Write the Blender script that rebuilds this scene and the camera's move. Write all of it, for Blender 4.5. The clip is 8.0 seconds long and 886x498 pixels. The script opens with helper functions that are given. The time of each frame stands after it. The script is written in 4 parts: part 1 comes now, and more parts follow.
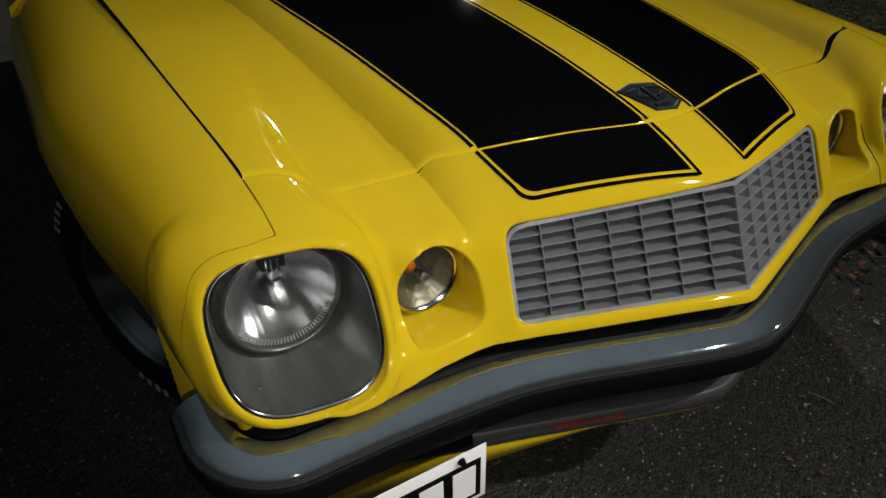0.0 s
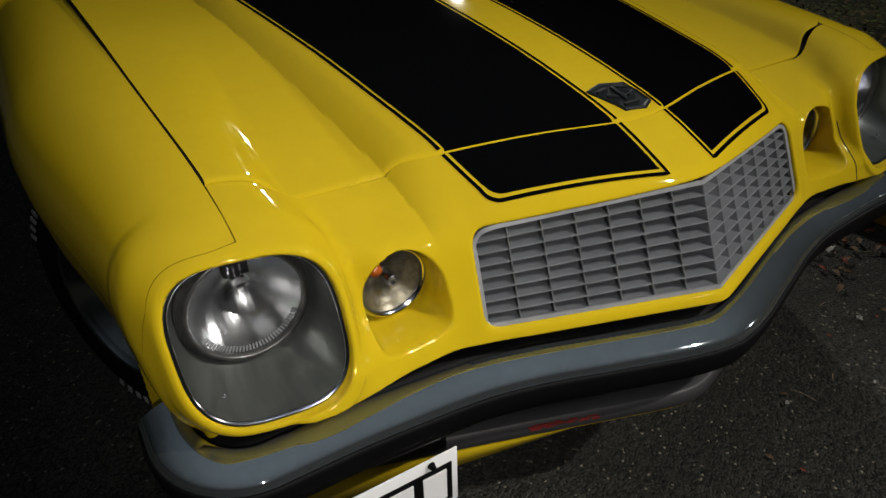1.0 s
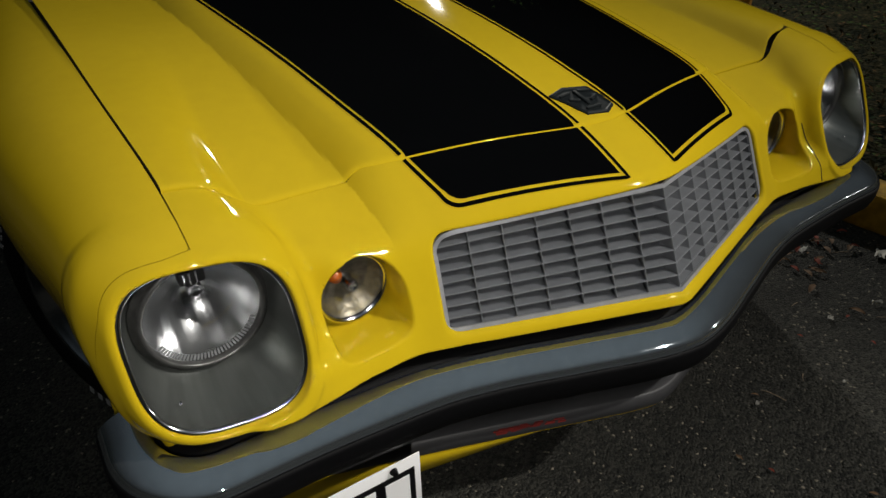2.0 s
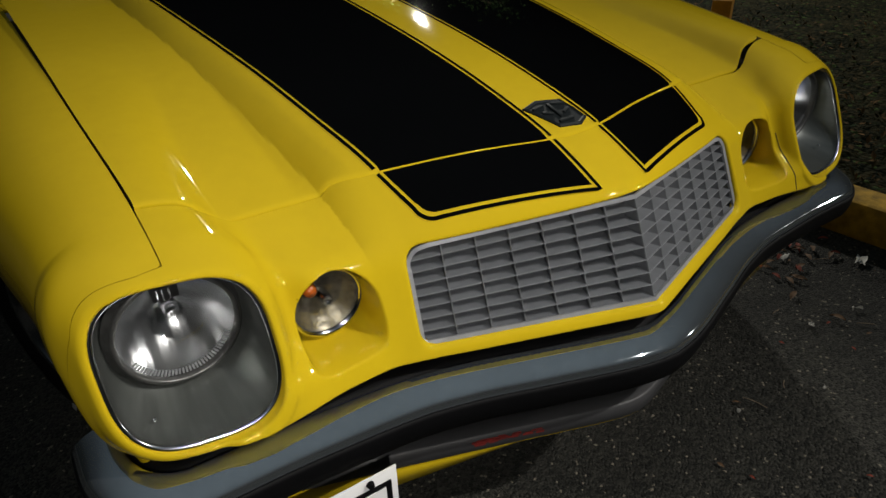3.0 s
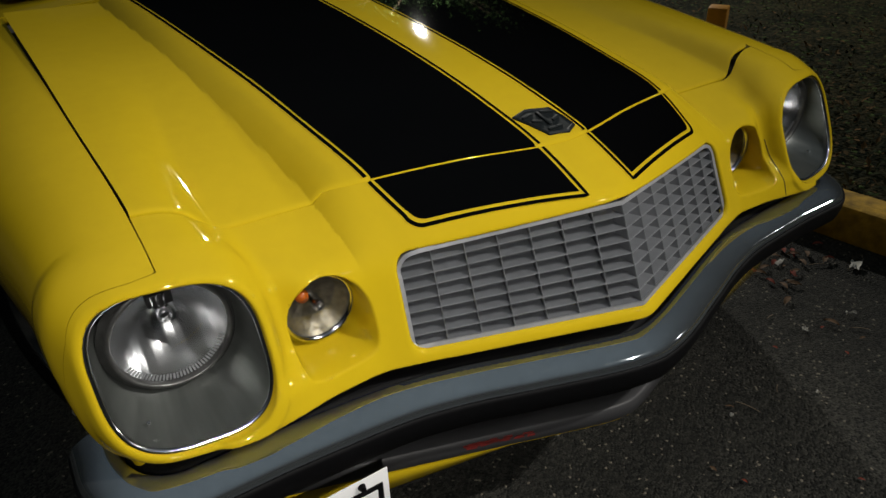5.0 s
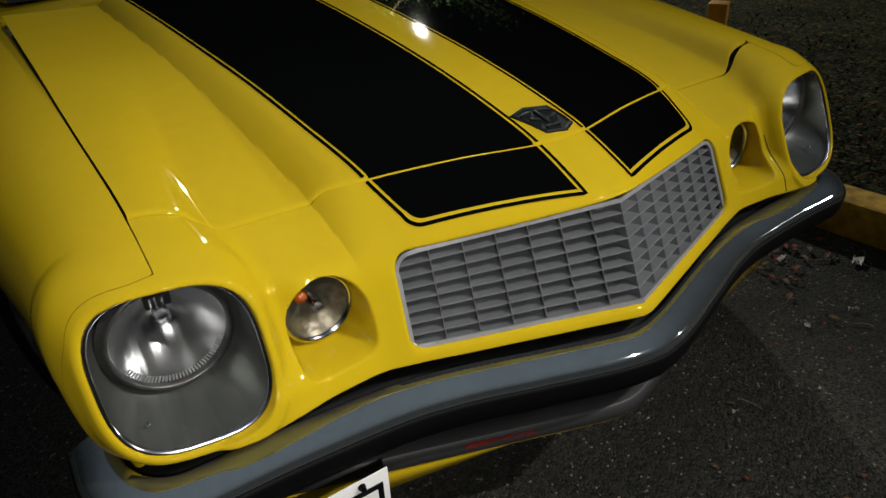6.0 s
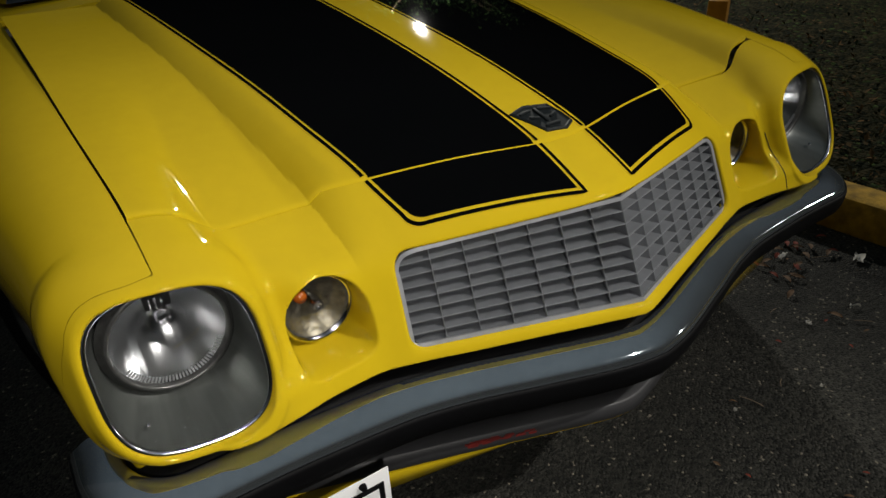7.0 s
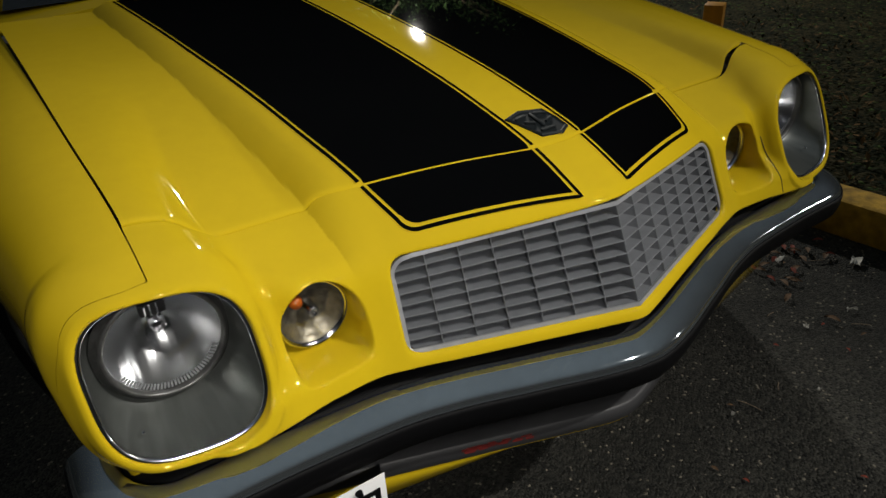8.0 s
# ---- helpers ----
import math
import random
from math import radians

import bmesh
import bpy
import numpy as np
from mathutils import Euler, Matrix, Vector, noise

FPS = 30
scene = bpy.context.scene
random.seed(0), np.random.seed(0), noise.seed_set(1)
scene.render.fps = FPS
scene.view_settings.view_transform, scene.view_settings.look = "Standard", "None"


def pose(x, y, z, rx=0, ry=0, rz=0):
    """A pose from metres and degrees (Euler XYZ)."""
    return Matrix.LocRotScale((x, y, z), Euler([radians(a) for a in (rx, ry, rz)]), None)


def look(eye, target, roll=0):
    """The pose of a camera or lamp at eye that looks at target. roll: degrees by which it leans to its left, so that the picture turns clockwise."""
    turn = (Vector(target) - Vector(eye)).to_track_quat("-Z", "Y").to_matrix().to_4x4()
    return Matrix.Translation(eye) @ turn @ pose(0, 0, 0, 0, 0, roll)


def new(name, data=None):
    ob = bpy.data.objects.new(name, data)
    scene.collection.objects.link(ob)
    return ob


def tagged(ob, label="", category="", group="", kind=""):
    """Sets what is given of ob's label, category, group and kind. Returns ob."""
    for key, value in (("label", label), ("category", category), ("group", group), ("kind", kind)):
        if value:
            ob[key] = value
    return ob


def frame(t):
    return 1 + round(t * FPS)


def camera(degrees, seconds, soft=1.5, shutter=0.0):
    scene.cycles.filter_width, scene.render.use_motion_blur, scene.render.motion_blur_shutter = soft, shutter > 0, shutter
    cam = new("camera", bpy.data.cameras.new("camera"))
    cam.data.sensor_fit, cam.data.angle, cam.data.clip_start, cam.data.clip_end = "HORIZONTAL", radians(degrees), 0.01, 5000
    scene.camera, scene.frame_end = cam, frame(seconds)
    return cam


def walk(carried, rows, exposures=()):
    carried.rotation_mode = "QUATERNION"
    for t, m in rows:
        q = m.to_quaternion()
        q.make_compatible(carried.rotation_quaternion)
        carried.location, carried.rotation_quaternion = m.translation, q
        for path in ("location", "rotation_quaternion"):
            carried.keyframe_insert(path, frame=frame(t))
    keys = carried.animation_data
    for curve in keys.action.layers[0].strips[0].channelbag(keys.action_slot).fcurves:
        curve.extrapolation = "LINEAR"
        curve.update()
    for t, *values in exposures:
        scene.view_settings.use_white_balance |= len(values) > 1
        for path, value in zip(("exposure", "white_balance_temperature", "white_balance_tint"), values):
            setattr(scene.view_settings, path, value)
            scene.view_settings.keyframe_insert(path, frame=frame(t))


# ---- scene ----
cam = camera(65.08, 8.0)
# seconds, eye in metres, Euler turn in degrees
ROWS = [
    (0.0, -0.9609, -0.5687, 1.2682, 57.80, 0.74, -31.57),
    (0.5, -0.9362, -0.5810, 1.2718, 57.69, 1.44, -31.41),
    (1.0, -0.9127, -0.5905, 1.2708, 57.74, 1.43, -32.02),
    (1.5, -0.8905, -0.6016, 1.2718, 57.69, 1.32, -32.45),
    (3.0, -0.8476, -0.6370, 1.2813, 58.74, 1.73, -33.75),
    (3.5, -0.8426, -0.6486, 1.2854, 59.09, 1.83, -33.67),
    (4.0, -0.8404, -0.6563, 1.2887, 58.98, 1.94, -33.74),
    (4.5, -0.8408, -0.6615, 1.2897, 59.26, 1.89, -33.60),
    (6.0, -0.8315, -0.6687, 1.2897, 59.23, 2.62, -33.64),
    (6.5, -0.8285, -0.6686, 1.2909, 59.19, 2.75, -33.58),
    (7.0, -0.8280, -0.6683, 1.2895, 59.10, 2.90, -33.67),
    (7.5, -0.8242, -0.6683, 1.2915, 59.31, 2.89, -33.73),
    (8.0, -0.8233, -0.6696, 1.2897, 59.47, 3.03, -33.89),
]
walk(cam, [(t, pose(x, y, z, rx, ry, rz)) for t, x, y, z, rx, ry, rz in ROWS])

# ---- world and light ----
world = bpy.data.worlds.new("night")
scene.world = world
world.use_nodes = True
# city glow on a cloudy night sky: brightest overhead, dark towards the trees all round
wn, wl = world.node_tree.nodes, world.node_tree.links
sky_co, sky_z, sky_ramp = wn.new("ShaderNodeTexCoord"), wn.new("ShaderNodeSeparateXYZ"), wn.new("ShaderNodeValToRGB")
wl.new(sky_co.outputs["Generated"], sky_z.inputs[0])
wl.new(sky_z.outputs["Z"], sky_ramp.inputs["Fac"])
sky_ramp.color_ramp.elements[0].position, sky_ramp.color_ramp.elements[0].color = 0.25, (0.0010, 0.002, 0.002, 1)
sky_ramp.color_ramp.elements[1].position, sky_ramp.color_ramp.elements[1].color = 0.95, (0.085, 0.104, 0.116, 1)
sky_mid = sky_ramp.color_ramp.elements.new(0.5)
sky_mid.color = (0.017, 0.021, 0.024, 1)
wl.new(sky_ramp.outputs["Color"], wn["Background"].inputs["Color"])
wn["Background"].inputs["Strength"].default_value = 1.0
scene.view_settings.exposure = 0.0


def lamp(name, kind, place, target, energy, colour, size, cone=60):
    data = bpy.data.lights.new(name, kind)
    data.energy, data.color = energy, colour
    if kind == "AREA":
        data.size = size
    else:
        data.shadow_soft_size = size
    if kind == "SPOT":
        data.spot_size, data.spot_blend = radians(cone), 1.0
    ob = new(name, data)
    ob.matrix_world = look(place, target)
    return ob


# a flood lamp high in front, and two street lamps, beyond the car and across the street
lamp("flood_light", "SPOT", (1.5, -2.3, 3.7), (-0.55, -0.10, 0.42), 470.0, (1.0, 0.96, 0.90), 0.05, 51)
# unseen lamp added at the front left to fill the shaded side
lamp("fill_light", "SPOT", (-1.15, -1.75, 2.0), (-0.42, 0.30, 0.66), 105.0, (1.0, 0.96, 0.90), 0.02, 39)
lamp("street_light", "POINT", (6.05, 9.65, 5.35), (0, 0, 0), 1950.0, (1.0, 0.97, 0.88), 0.10)
lamp("street_light", "POINT", (9.0, -4.5, 3.7), (0, 0, 0), 520.0, (1.0, 0.97, 0.90), 0.12)

# ---- small tools ----


def step(a, b, v):
    t = np.clip((v - a) / (b - a), 0, 1)
    return t * t * (3 - 2 * t)


def curve_through(xs, ys):
    """A smooth monotone curve through a few stations."""
    xs, ys = np.array(xs, float), np.array(ys, float)
    h, d = np.diff(xs), np.diff(ys) / np.diff(xs)
    m = np.concatenate([[d[0]], np.where(d[:-1] * d[1:] > 0, 2 * d[:-1] * d[1:] / (d[:-1] + d[1:] + 1e-12), 0), [d[-1]]])

    def f(v):
        v = np.asarray(v, float)
        i = np.clip(np.searchsorted(xs, v) - 1, 0, len(h) - 1)
        t = (v - xs[i]) / h[i]
        low, high = t < 0, t > 1
        tc = np.clip(t, 0, 1)
        r = ((2 * tc ** 3 - 3 * tc ** 2 + 1) * ys[i] + (tc ** 3 - 2 * tc ** 2 + tc) * h[i] * m[i]
             + (-2 * tc ** 3 + 3 * tc ** 2) * ys[i + 1] + (tc ** 3 - tc ** 2) * h[i] * m[i + 1])
        r = np.where(low, ys[0] + (v - xs[0]) * m[0], r)
        return np.where(high, ys[-1] + (v - xs[-1]) * m[-1], r)
    return f


def smax(a, b, r):
    h = np.clip(0.5 + (a - b) / (2 * r), 0, 1)
    return b + (a - b) * h + r * h * (1 - h)


def smin(a, b, r):
    return -smax(-a, -b, r)


def mesh_of(name, verts, faces, normals=None, smooth=True):
    me = bpy.data.meshes.new(name)
    me.from_pydata([tuple(v) for v in verts], [], [tuple(f) for f in faces])
    me.validate()
    if smooth:
        me.polygons.foreach_set("use_smooth", [True] * len(me.polygons))
    if normals is not None:
        me.normals_split_custom_set_from_vertices([tuple(n) for n in normals])
    me.update()
    return me


def grid_faces(nu, nv, wrap_u=False, wrap_v=False, flip=False):
    out = []
    for i in range(nu if wrap_u else nu - 1):
        for j in range(nv if wrap_v else nv - 1):
            a, b = i * nv + j, ((i + 1) % nu) * nv + j
            c, d = ((i + 1) % nu) * nv + (j + 1) % nv, i * nv + (j + 1) % nv
            out.append((a, d, c, b) if flip else (a, b, c, d))
    return out


def thing(name, label, category, place=(0, 0, 0), group="", kind=""):
    ob = new(name)
    ob.empty_display_size = 0.1
    ob.location = place
    return tagged(ob, label, category, group, kind)


def part_mesh(name, me, material, parent, label=""):
    """Links a mesh as one part of parent; its coordinates are the world's."""
    ob = new(name, me)
    if material and not me.materials:
        me.materials.append(material)
    if parent:
        ob.parent = parent
        ob.matrix_parent_inverse = Matrix.Translation(parent.location).inverted() if parent.parent is None else Matrix()
        if parent.parent is not None:
            ob.matrix_parent_inverse = Matrix()
    return tagged(ob, label)


def part(name, bm, material, parent, label="", smooth=True, bevel=0.0):
    me = bpy.data.meshes.new(name)
    if bevel:
        bmesh.ops.bevel(bm, geom=list(bm.edges), offset=bevel, segments=2, profile=0.5, affect="EDGES", clamp_overlap=True)
    bm.to_mesh(me)
    bm.free()
    if smooth:
        me.polygons.foreach_set("use_smooth", [True] * len(me.polygons))
        me.set_sharp_from_angle(angle=radians(35))
    return part_mesh(name, me, material, parent, label)


def box(bm, centre, size, turn=None):
    m = Matrix.Translation(centre) @ (turn or Matrix()) @ Matrix.Diagonal((*size, 1))
    return bmesh.ops.create_cube(bm, size=1, matrix=m)


def sweep(name, path, profile, closed_path=False, closed_profile=True, up=(0, 0, 1)):
    """A profile of (out, up) pairs carried along a path; out is to the path's right, seen from above."""
    path = [Vector(p) for p in path]
    n, verts = len(path), []
    for i, p in enumerate(path):
        a = path[i - 1] if i or closed_path else p
        b = path[(i + 1) % n] if i < n - 1 or closed_path else p
        t = (b - a).normalized()
        side = t.cross(Vector(up)).normalized()
        top = side.cross(t)
        verts += [p + side * u + top * v for u, v in profile]
    k = len(profile)
    faces = [f for f in grid_faces(n, k, closed_path, closed_profile)]
    if not closed_path and closed_profile:
        faces += [tuple(range(k)), tuple((n - 1) * k + j for j in reversed(range(k)))]
    return verts, faces


def lathe(profile, n, m):
    """(radius, height) pairs turned about z, then placed by m."""
    verts = [m @ Vector((r * math.cos(2 * math.pi * i / n), r * math.sin(2 * math.pi * i / n), h)) for i in range(n) for r, h in profile]
    return verts, grid_faces(n, len(profile), wrap_u=True, flip=False)


# ---- materials ----


def material(name, colour, rough=0.5, metal=0.0, coat=0.0, grain=0.0, grain_scale=40.0, bump=0.0, bump_scale=200.0, spec=0.5, rough_var=0.0, random_tint=0.0):
    """A surface with variation at two scales: broad stains and fine grain."""
    m = bpy.data.materials.new(name)
    m.use_nodes = True
    nt, n = m.node_tree, m.node_tree.nodes
    b = n["Principled BSDF"]
    b.inputs["Roughness"].default_value, b.inputs["Metallic"].default_value = rough, metal
    b.inputs["Coat Weight"].default_value, b.inputs["Coat Roughness"].default_value = coat, 0.035
    b.inputs["Specular IOR Level"].default_value = spec
    co = n.new("ShaderNodeTexCoord")
    big, fine = n.new("ShaderNodeTexNoise"), n.new("ShaderNodeTexNoise")
    big.inputs["Scale"].default_value, big.inputs["Detail"].default_value = grain_scale / 8, 4
    fine.inputs["Scale"].default_value, fine.inputs["Detail"].default_value = grain_scale, 5
    add = n.new("ShaderNodeMath")
    add.operation = "MULTIPLY_ADD"
    add.inputs[1].default_value = 0.5
    for t in (big, fine):
        nt.links.new(co.outputs["Object"], t.inputs["Vector"])
    half = n.new("ShaderNodeMath")
    half.operation, half.inputs[1].default_value = "MULTIPLY", 0.5
    nt.links.new(fine.outputs["Fac"], half.inputs[0])
    nt.links.new(big.outputs["Fac"], add.inputs[0])
    nt.links.new(half.outputs[0], add.inputs[2])
    ramp = n.new("ShaderNodeValToRGB")
    lo = [max(0, c * (1 - grain)) for c in colour]
    hi = [min(1, c * (1 + grain)) for c in colour]
    ramp.color_ramp.elements[0].position, ramp.color_ramp.elements[1].position = 0.3, 0.7
    ramp.color_ramp.elements[0].color, ramp.color_ramp.elements[1].color = (*lo, 1), (*hi, 1)
    nt.links.new(add.outputs[0], ramp.inputs["Fac"])
    nt.links.new(ramp.outputs["Color"], b.inputs["Base Color"])
    if rough_var:
        rr = n.new("ShaderNodeMapRange")
        rr.inputs["From Min"].default_value, rr.inputs["From Max"].default_value = 0.3, 0.7
        rr.inputs["To Min"].default_value, rr.inputs["To Max"].default_value = max(0.02, rough - rough_var), min(1, rough + rough_var)
        nt.links.new(add.outputs[0], rr.inputs["Value"])
        nt.links.new(rr.outputs["Result"], b.inputs["Roughness"])
    if bump:
        bt, bp = n.new("ShaderNodeTexNoise"), n.new("ShaderNodeBump")
        bt.inputs["Scale"].default_value, bt.inputs["Detail"].default_value = bump_scale, 4
        bp.inputs["Strength"].default_value, bp.inputs["Distance"].default_value = 1.0, bump
        nt.links.new(co.outputs["Object"], bt.inputs["Vector"])
        nt.links.new(bt.outputs["Fac"], bp.inputs["Height"])
        nt.links.new(bp.outputs["Normal"], b.inputs["Normal"])
    return m


PAINT = material("yellow_paint", (0.63, 0.445, 0.012), 0.5, 0.0, 1.0, 0.03, 30, 0.00004, 900, spec=0.0)
BLACK = material("black_stripe_paint", (0.0012, 0.0012, 0.0013), 0.5, 0.0, 0.25, 0.1, 60, spec=0.0)
CHROME = material("bumper_chrome", (0.64, 0.70, 0.74), 0.045, 0.955, 0.0, 0.08, 60, 0.00003, 14, rough_var=0.025)
TRIM = material("bright_trim", (0.8, 0.8, 0.82), 0.12, 1.0)
FRAME = material("pale_silver", (0.45, 0.46, 0.48), 0.35, 0.5, 0.0, 0.15, 60)
RUBBER = material("black_rubber", (0.0035, 0.0035, 0.004), 0.55, 0.0, 0.0, 0.3, 80, 0.0002, 400, spec=0.12)
GRILLE = material("silver_grille_plastic", (0.160, 0.168, 0.182), 0.45, 0.15, 0.0, 0.12, 60)
DARK = material("dark_engine_bay", (0.006, 0.006, 0.006), 0.8)
GREY = material("grey_air_dam", (0.038, 0.038, 0.040), 0.5, 0.0, 0.0, 0.15, 60)
WHITE = material("white_plate", (0.95, 0.95, 0.95), 0.35, 0, 0.4, 0.02, 40)
SCUFF = material("red_scuff", (0.17, 0.015, 0.012), 0.6, 0, 0, 0.6, 150)
MIRROR = material("lamp_reflector", (0.66, 0.67, 0.68), 0.2, 1.0, 0, 0.12, 60)


def ribs_on(m, width, depth):
    """Upright moulded ribs, as relief."""
    nt, n = m.node_tree, m.node_tree.nodes
    co, wave, warp, bump = n.new("ShaderNodeTexCoord"), n.new("ShaderNodeTexWave"), n.new("ShaderNodeMapping"), n.new("ShaderNodeBump")
    wave.wave_type, wave.bands_direction, wave.wave_profile = "BANDS", "X", "SIN"
    wave.inputs["Scale"].default_value, wave.inputs["Distortion"].default_value = 0.314 / width, 1.6
    warp.inputs["Scale"].default_value = (1, 0.2, 0.35)
    bump.inputs["Distance"].default_value = depth
    nt.links.new(co.outputs["Object"], warp.inputs["Vector"])
    nt.links.new(warp.outputs["Vector"], wave.inputs["Vector"])
    nt.links.new(wave.outputs["Fac"], bump.inputs["Height"])
    nt.links.new(bump.outputs["Normal"], n["Principled BSDF"].inputs["Normal"])


ribs_on(MIRROR, 0.013, 0.00012)


def brushed_round(name, colour, x, z):
    """Metal brushed in rays round an axis at x and z, on either side of the car."""
    m = material(name, colour, 0.42, 0.8, 0.0, 0.08, 90)
    nt, n = m.node_tree, m.node_tree.nodes
    co, sep, ab, dx, dz, turn, pack, streak, fade = (n.new(k) for k in ("ShaderNodeTexCoord", "ShaderNodeSeparateXYZ", "ShaderNodeMath", "ShaderNodeMath", "ShaderNodeMath", "ShaderNodeMath", "ShaderNodeCombineXYZ", "ShaderNodeTexNoise", "ShaderNodeMapRange"))
    ab.operation, dx.operation, dz.operation, turn.operation = "ABSOLUTE", "SUBTRACT", "SUBTRACT", "ARCTAN2"
    dx.inputs[1].default_value, dz.inputs[1].default_value = x, z
    link = nt.links.new
    link(co.outputs["Object"], sep.inputs[0])
    link(sep.outputs["X"], ab.inputs[0])
    link(ab.outputs[0], dx.inputs[0])
    link(sep.outputs["Z"], dz.inputs[0])
    link(dz.outputs[0], turn.inputs[0])
    link(dx.outputs[0], turn.inputs[1])
    link(turn.outputs[0], pack.inputs["X"])
    link(sep.outputs["Y"], pack.inputs["Y"])
    streak.inputs["Scale"].default_value, streak.inputs["Detail"].default_value = 11.0, 6
    link(pack.outputs[0], streak.inputs["Vector"])
    fade.inputs["From Min"].default_value, fade.inputs["From Max"].default_value = 0.35, 0.65
    fade.inputs["To Min"].default_value, fade.inputs["To Max"].default_value = 0.30, 0.40
    link(streak.outputs["Fac"], fade.inputs["Value"])
    link(fade.outputs["Result"], n["Principled BSDF"].inputs["Roughness"])
    tint = n.new("ShaderNodeValToRGB")
    tint.color_ramp.elements[0].position, tint.color_ramp.elements[1].position = 0.35, 0.68
    tint.color_ramp.elements[0].color, tint.color_ramp.elements[1].color = (*[c * 0.95 for c in colour], 1), (*[c * 1.08 for c in colour], 1)
    link(streak.outputs["Fac"], tint.inputs["Fac"])
    link(tint.outputs["Color"], n["Principled BSDF"].inputs["Base Color"])
    return m


BOWL = brushed_round("brushed_argent", (0.215, 0.228, 0.215), 0.738, 0.675)
AMBER = material("amber_bulb", (0.55, 0.12, 0.01), 0.2, 0.0, 1.0)
SMOKE = material("smoked_reflector", (0.17, 0.155, 0.12), 0.36, 0.7, 0.0, 0.5, 90, 0.0012, 90)
def rough_ground(name, dark, light, specks, cell, depth, speck_share=0.014, gloss=0.3):
    """Stones of many greys bound together, with a few pale ones and broad stains."""
    m = bpy.data.materials.new(name)
    m.use_nodes = True
    nt, n = m.node_tree, m.node_tree.nodes
    b = n["Principled BSDF"]
    b.inputs["Roughness"].default_value, b.inputs["Specular IOR Level"].default_value = 0.85, gloss
    co, vor, big, fine = n.new("ShaderNodeTexCoord"), n.new("ShaderNodeTexVoronoi"), n.new("ShaderNodeTexNoise"), n.new("ShaderNodeTexNoise")
    vor.inputs["Scale"].default_value = 1 / cell
    big.inputs["Scale"].default_value, big.inputs["Detail"].default_value = 2.2, 5
    fine.inputs["Scale"].default_value, fine.inputs["Detail"].default_value = 0.35 / cell, 6
    sep, ramp, mixer, sp = n.new("ShaderNodeSeparateColor"), n.new("ShaderNodeValToRGB"), n.new("ShaderNodeMix"), n.new("ShaderNodeMath")
    for t in (vor, big, fine):
        nt.links.new(co.outputs["Object"], t.inputs["Vector"])
    nt.links.new(vor.outputs["Color"], sep.inputs[0])
    mean = n.new("ShaderNodeMath")
    mean.operation, mean.inputs[1].default_value = "MULTIPLY", 1.0
    nt.links.new(sep.outputs[0], mean.inputs[0])
    nt.links.new(big.outputs["Fac"], mean.inputs[1])
    ramp.color_ramp.elements[0].color, ramp.color_ramp.elements[1].color = (*dark, 1), (*light, 1)
    ramp.color_ramp.elements[0].position, ramp.color_ramp.elements[1].position = 0.05, 0.62
    nt.links.new(mean.outputs[0], ramp.inputs["Fac"])
    sp.operation, sp.inputs[1].default_value = "GREATER_THAN", 1 - speck_share
    nt.links.new(sep.outputs[1], sp.inputs[0])
    mixer.data_type = "RGBA"
    mixer.inputs[7].default_value = (*specks, 1)
    nt.links.new(sp.outputs[0], mixer.inputs[0])
    nt.links.new(ramp.outputs["Color"], mixer.inputs[6])
    nt.links.new(mixer.outputs[2], b.inputs["Base Color"])
    add, bump = n.new("ShaderNodeMath"), n.new("ShaderNodeBump")
    add.operation = "ADD"
    nt.links.new(vor.outputs["Distance"], add.inputs[0])
    nt.links.new(fine.outputs["Fac"], add.inputs[1])
    bump.inputs["Strength"].default_value, bump.inputs["Distance"].default_value = 1.0, depth
    bump.invert = True
    nt.links.new(add.outputs[0], bump.inputs["Height"])
    nt.links.new(bump.outputs["Normal"], b.inputs["Normal"])
    return m


ASPHALT = rough_ground("asphalt", (0.007, 0.0072, 0.0056), (0.055, 0.053, 0.043), (0.17, 0.15, 0.115), 0.006, 0.006)
KERB = material("yellow_kerb_paint", (0.52, 0.30, 0.025), 0.8, 0.0, 0.0, 0.65, 22, 0.003, 80)
SOIL = rough_ground("soil_and_leaves", (0.005, 0.008, 0.003), (0.048, 0.040, 0.017), (0.05, 0.075, 0.022), 0.022, 0.012, 0.05, 0.05)
POST = material("yellow_post_paint", (0.5, 0.22, 0.01), 0.5, 0.0, 0.0, 0.2, 40)
glass = bpy.data.materials.new("clear_glass")
glass.use_nodes = True
gn, gl = glass.node_tree.nodes, glass.node_tree.links
gn.remove(gn["Principled BSDF"])
g_mix, g_clear, g_gloss, g_fres = gn.new("ShaderNodeMixShader"), gn.new("ShaderNodeBsdfTransparent"), gn.new("ShaderNodeBsdfGlossy"), gn.new("ShaderNodeFresnel")
g_fres.inputs["IOR"].default_value, g_gloss.inputs["Roughness"].default_value = 1.7, 0.03
g_clear.inputs["Color"].default_value = (0.93, 0.94, 0.94, 1)
gl.new(g_fres.outputs[0], g_mix.inputs[0])
gl.new(g_clear.outputs[0], g_mix.inputs[1])
gl.new(g_gloss.outputs[0], g_mix.inputs[2])
gl.new(g_mix.outputs[0], gn["Material Output"].inputs[0])

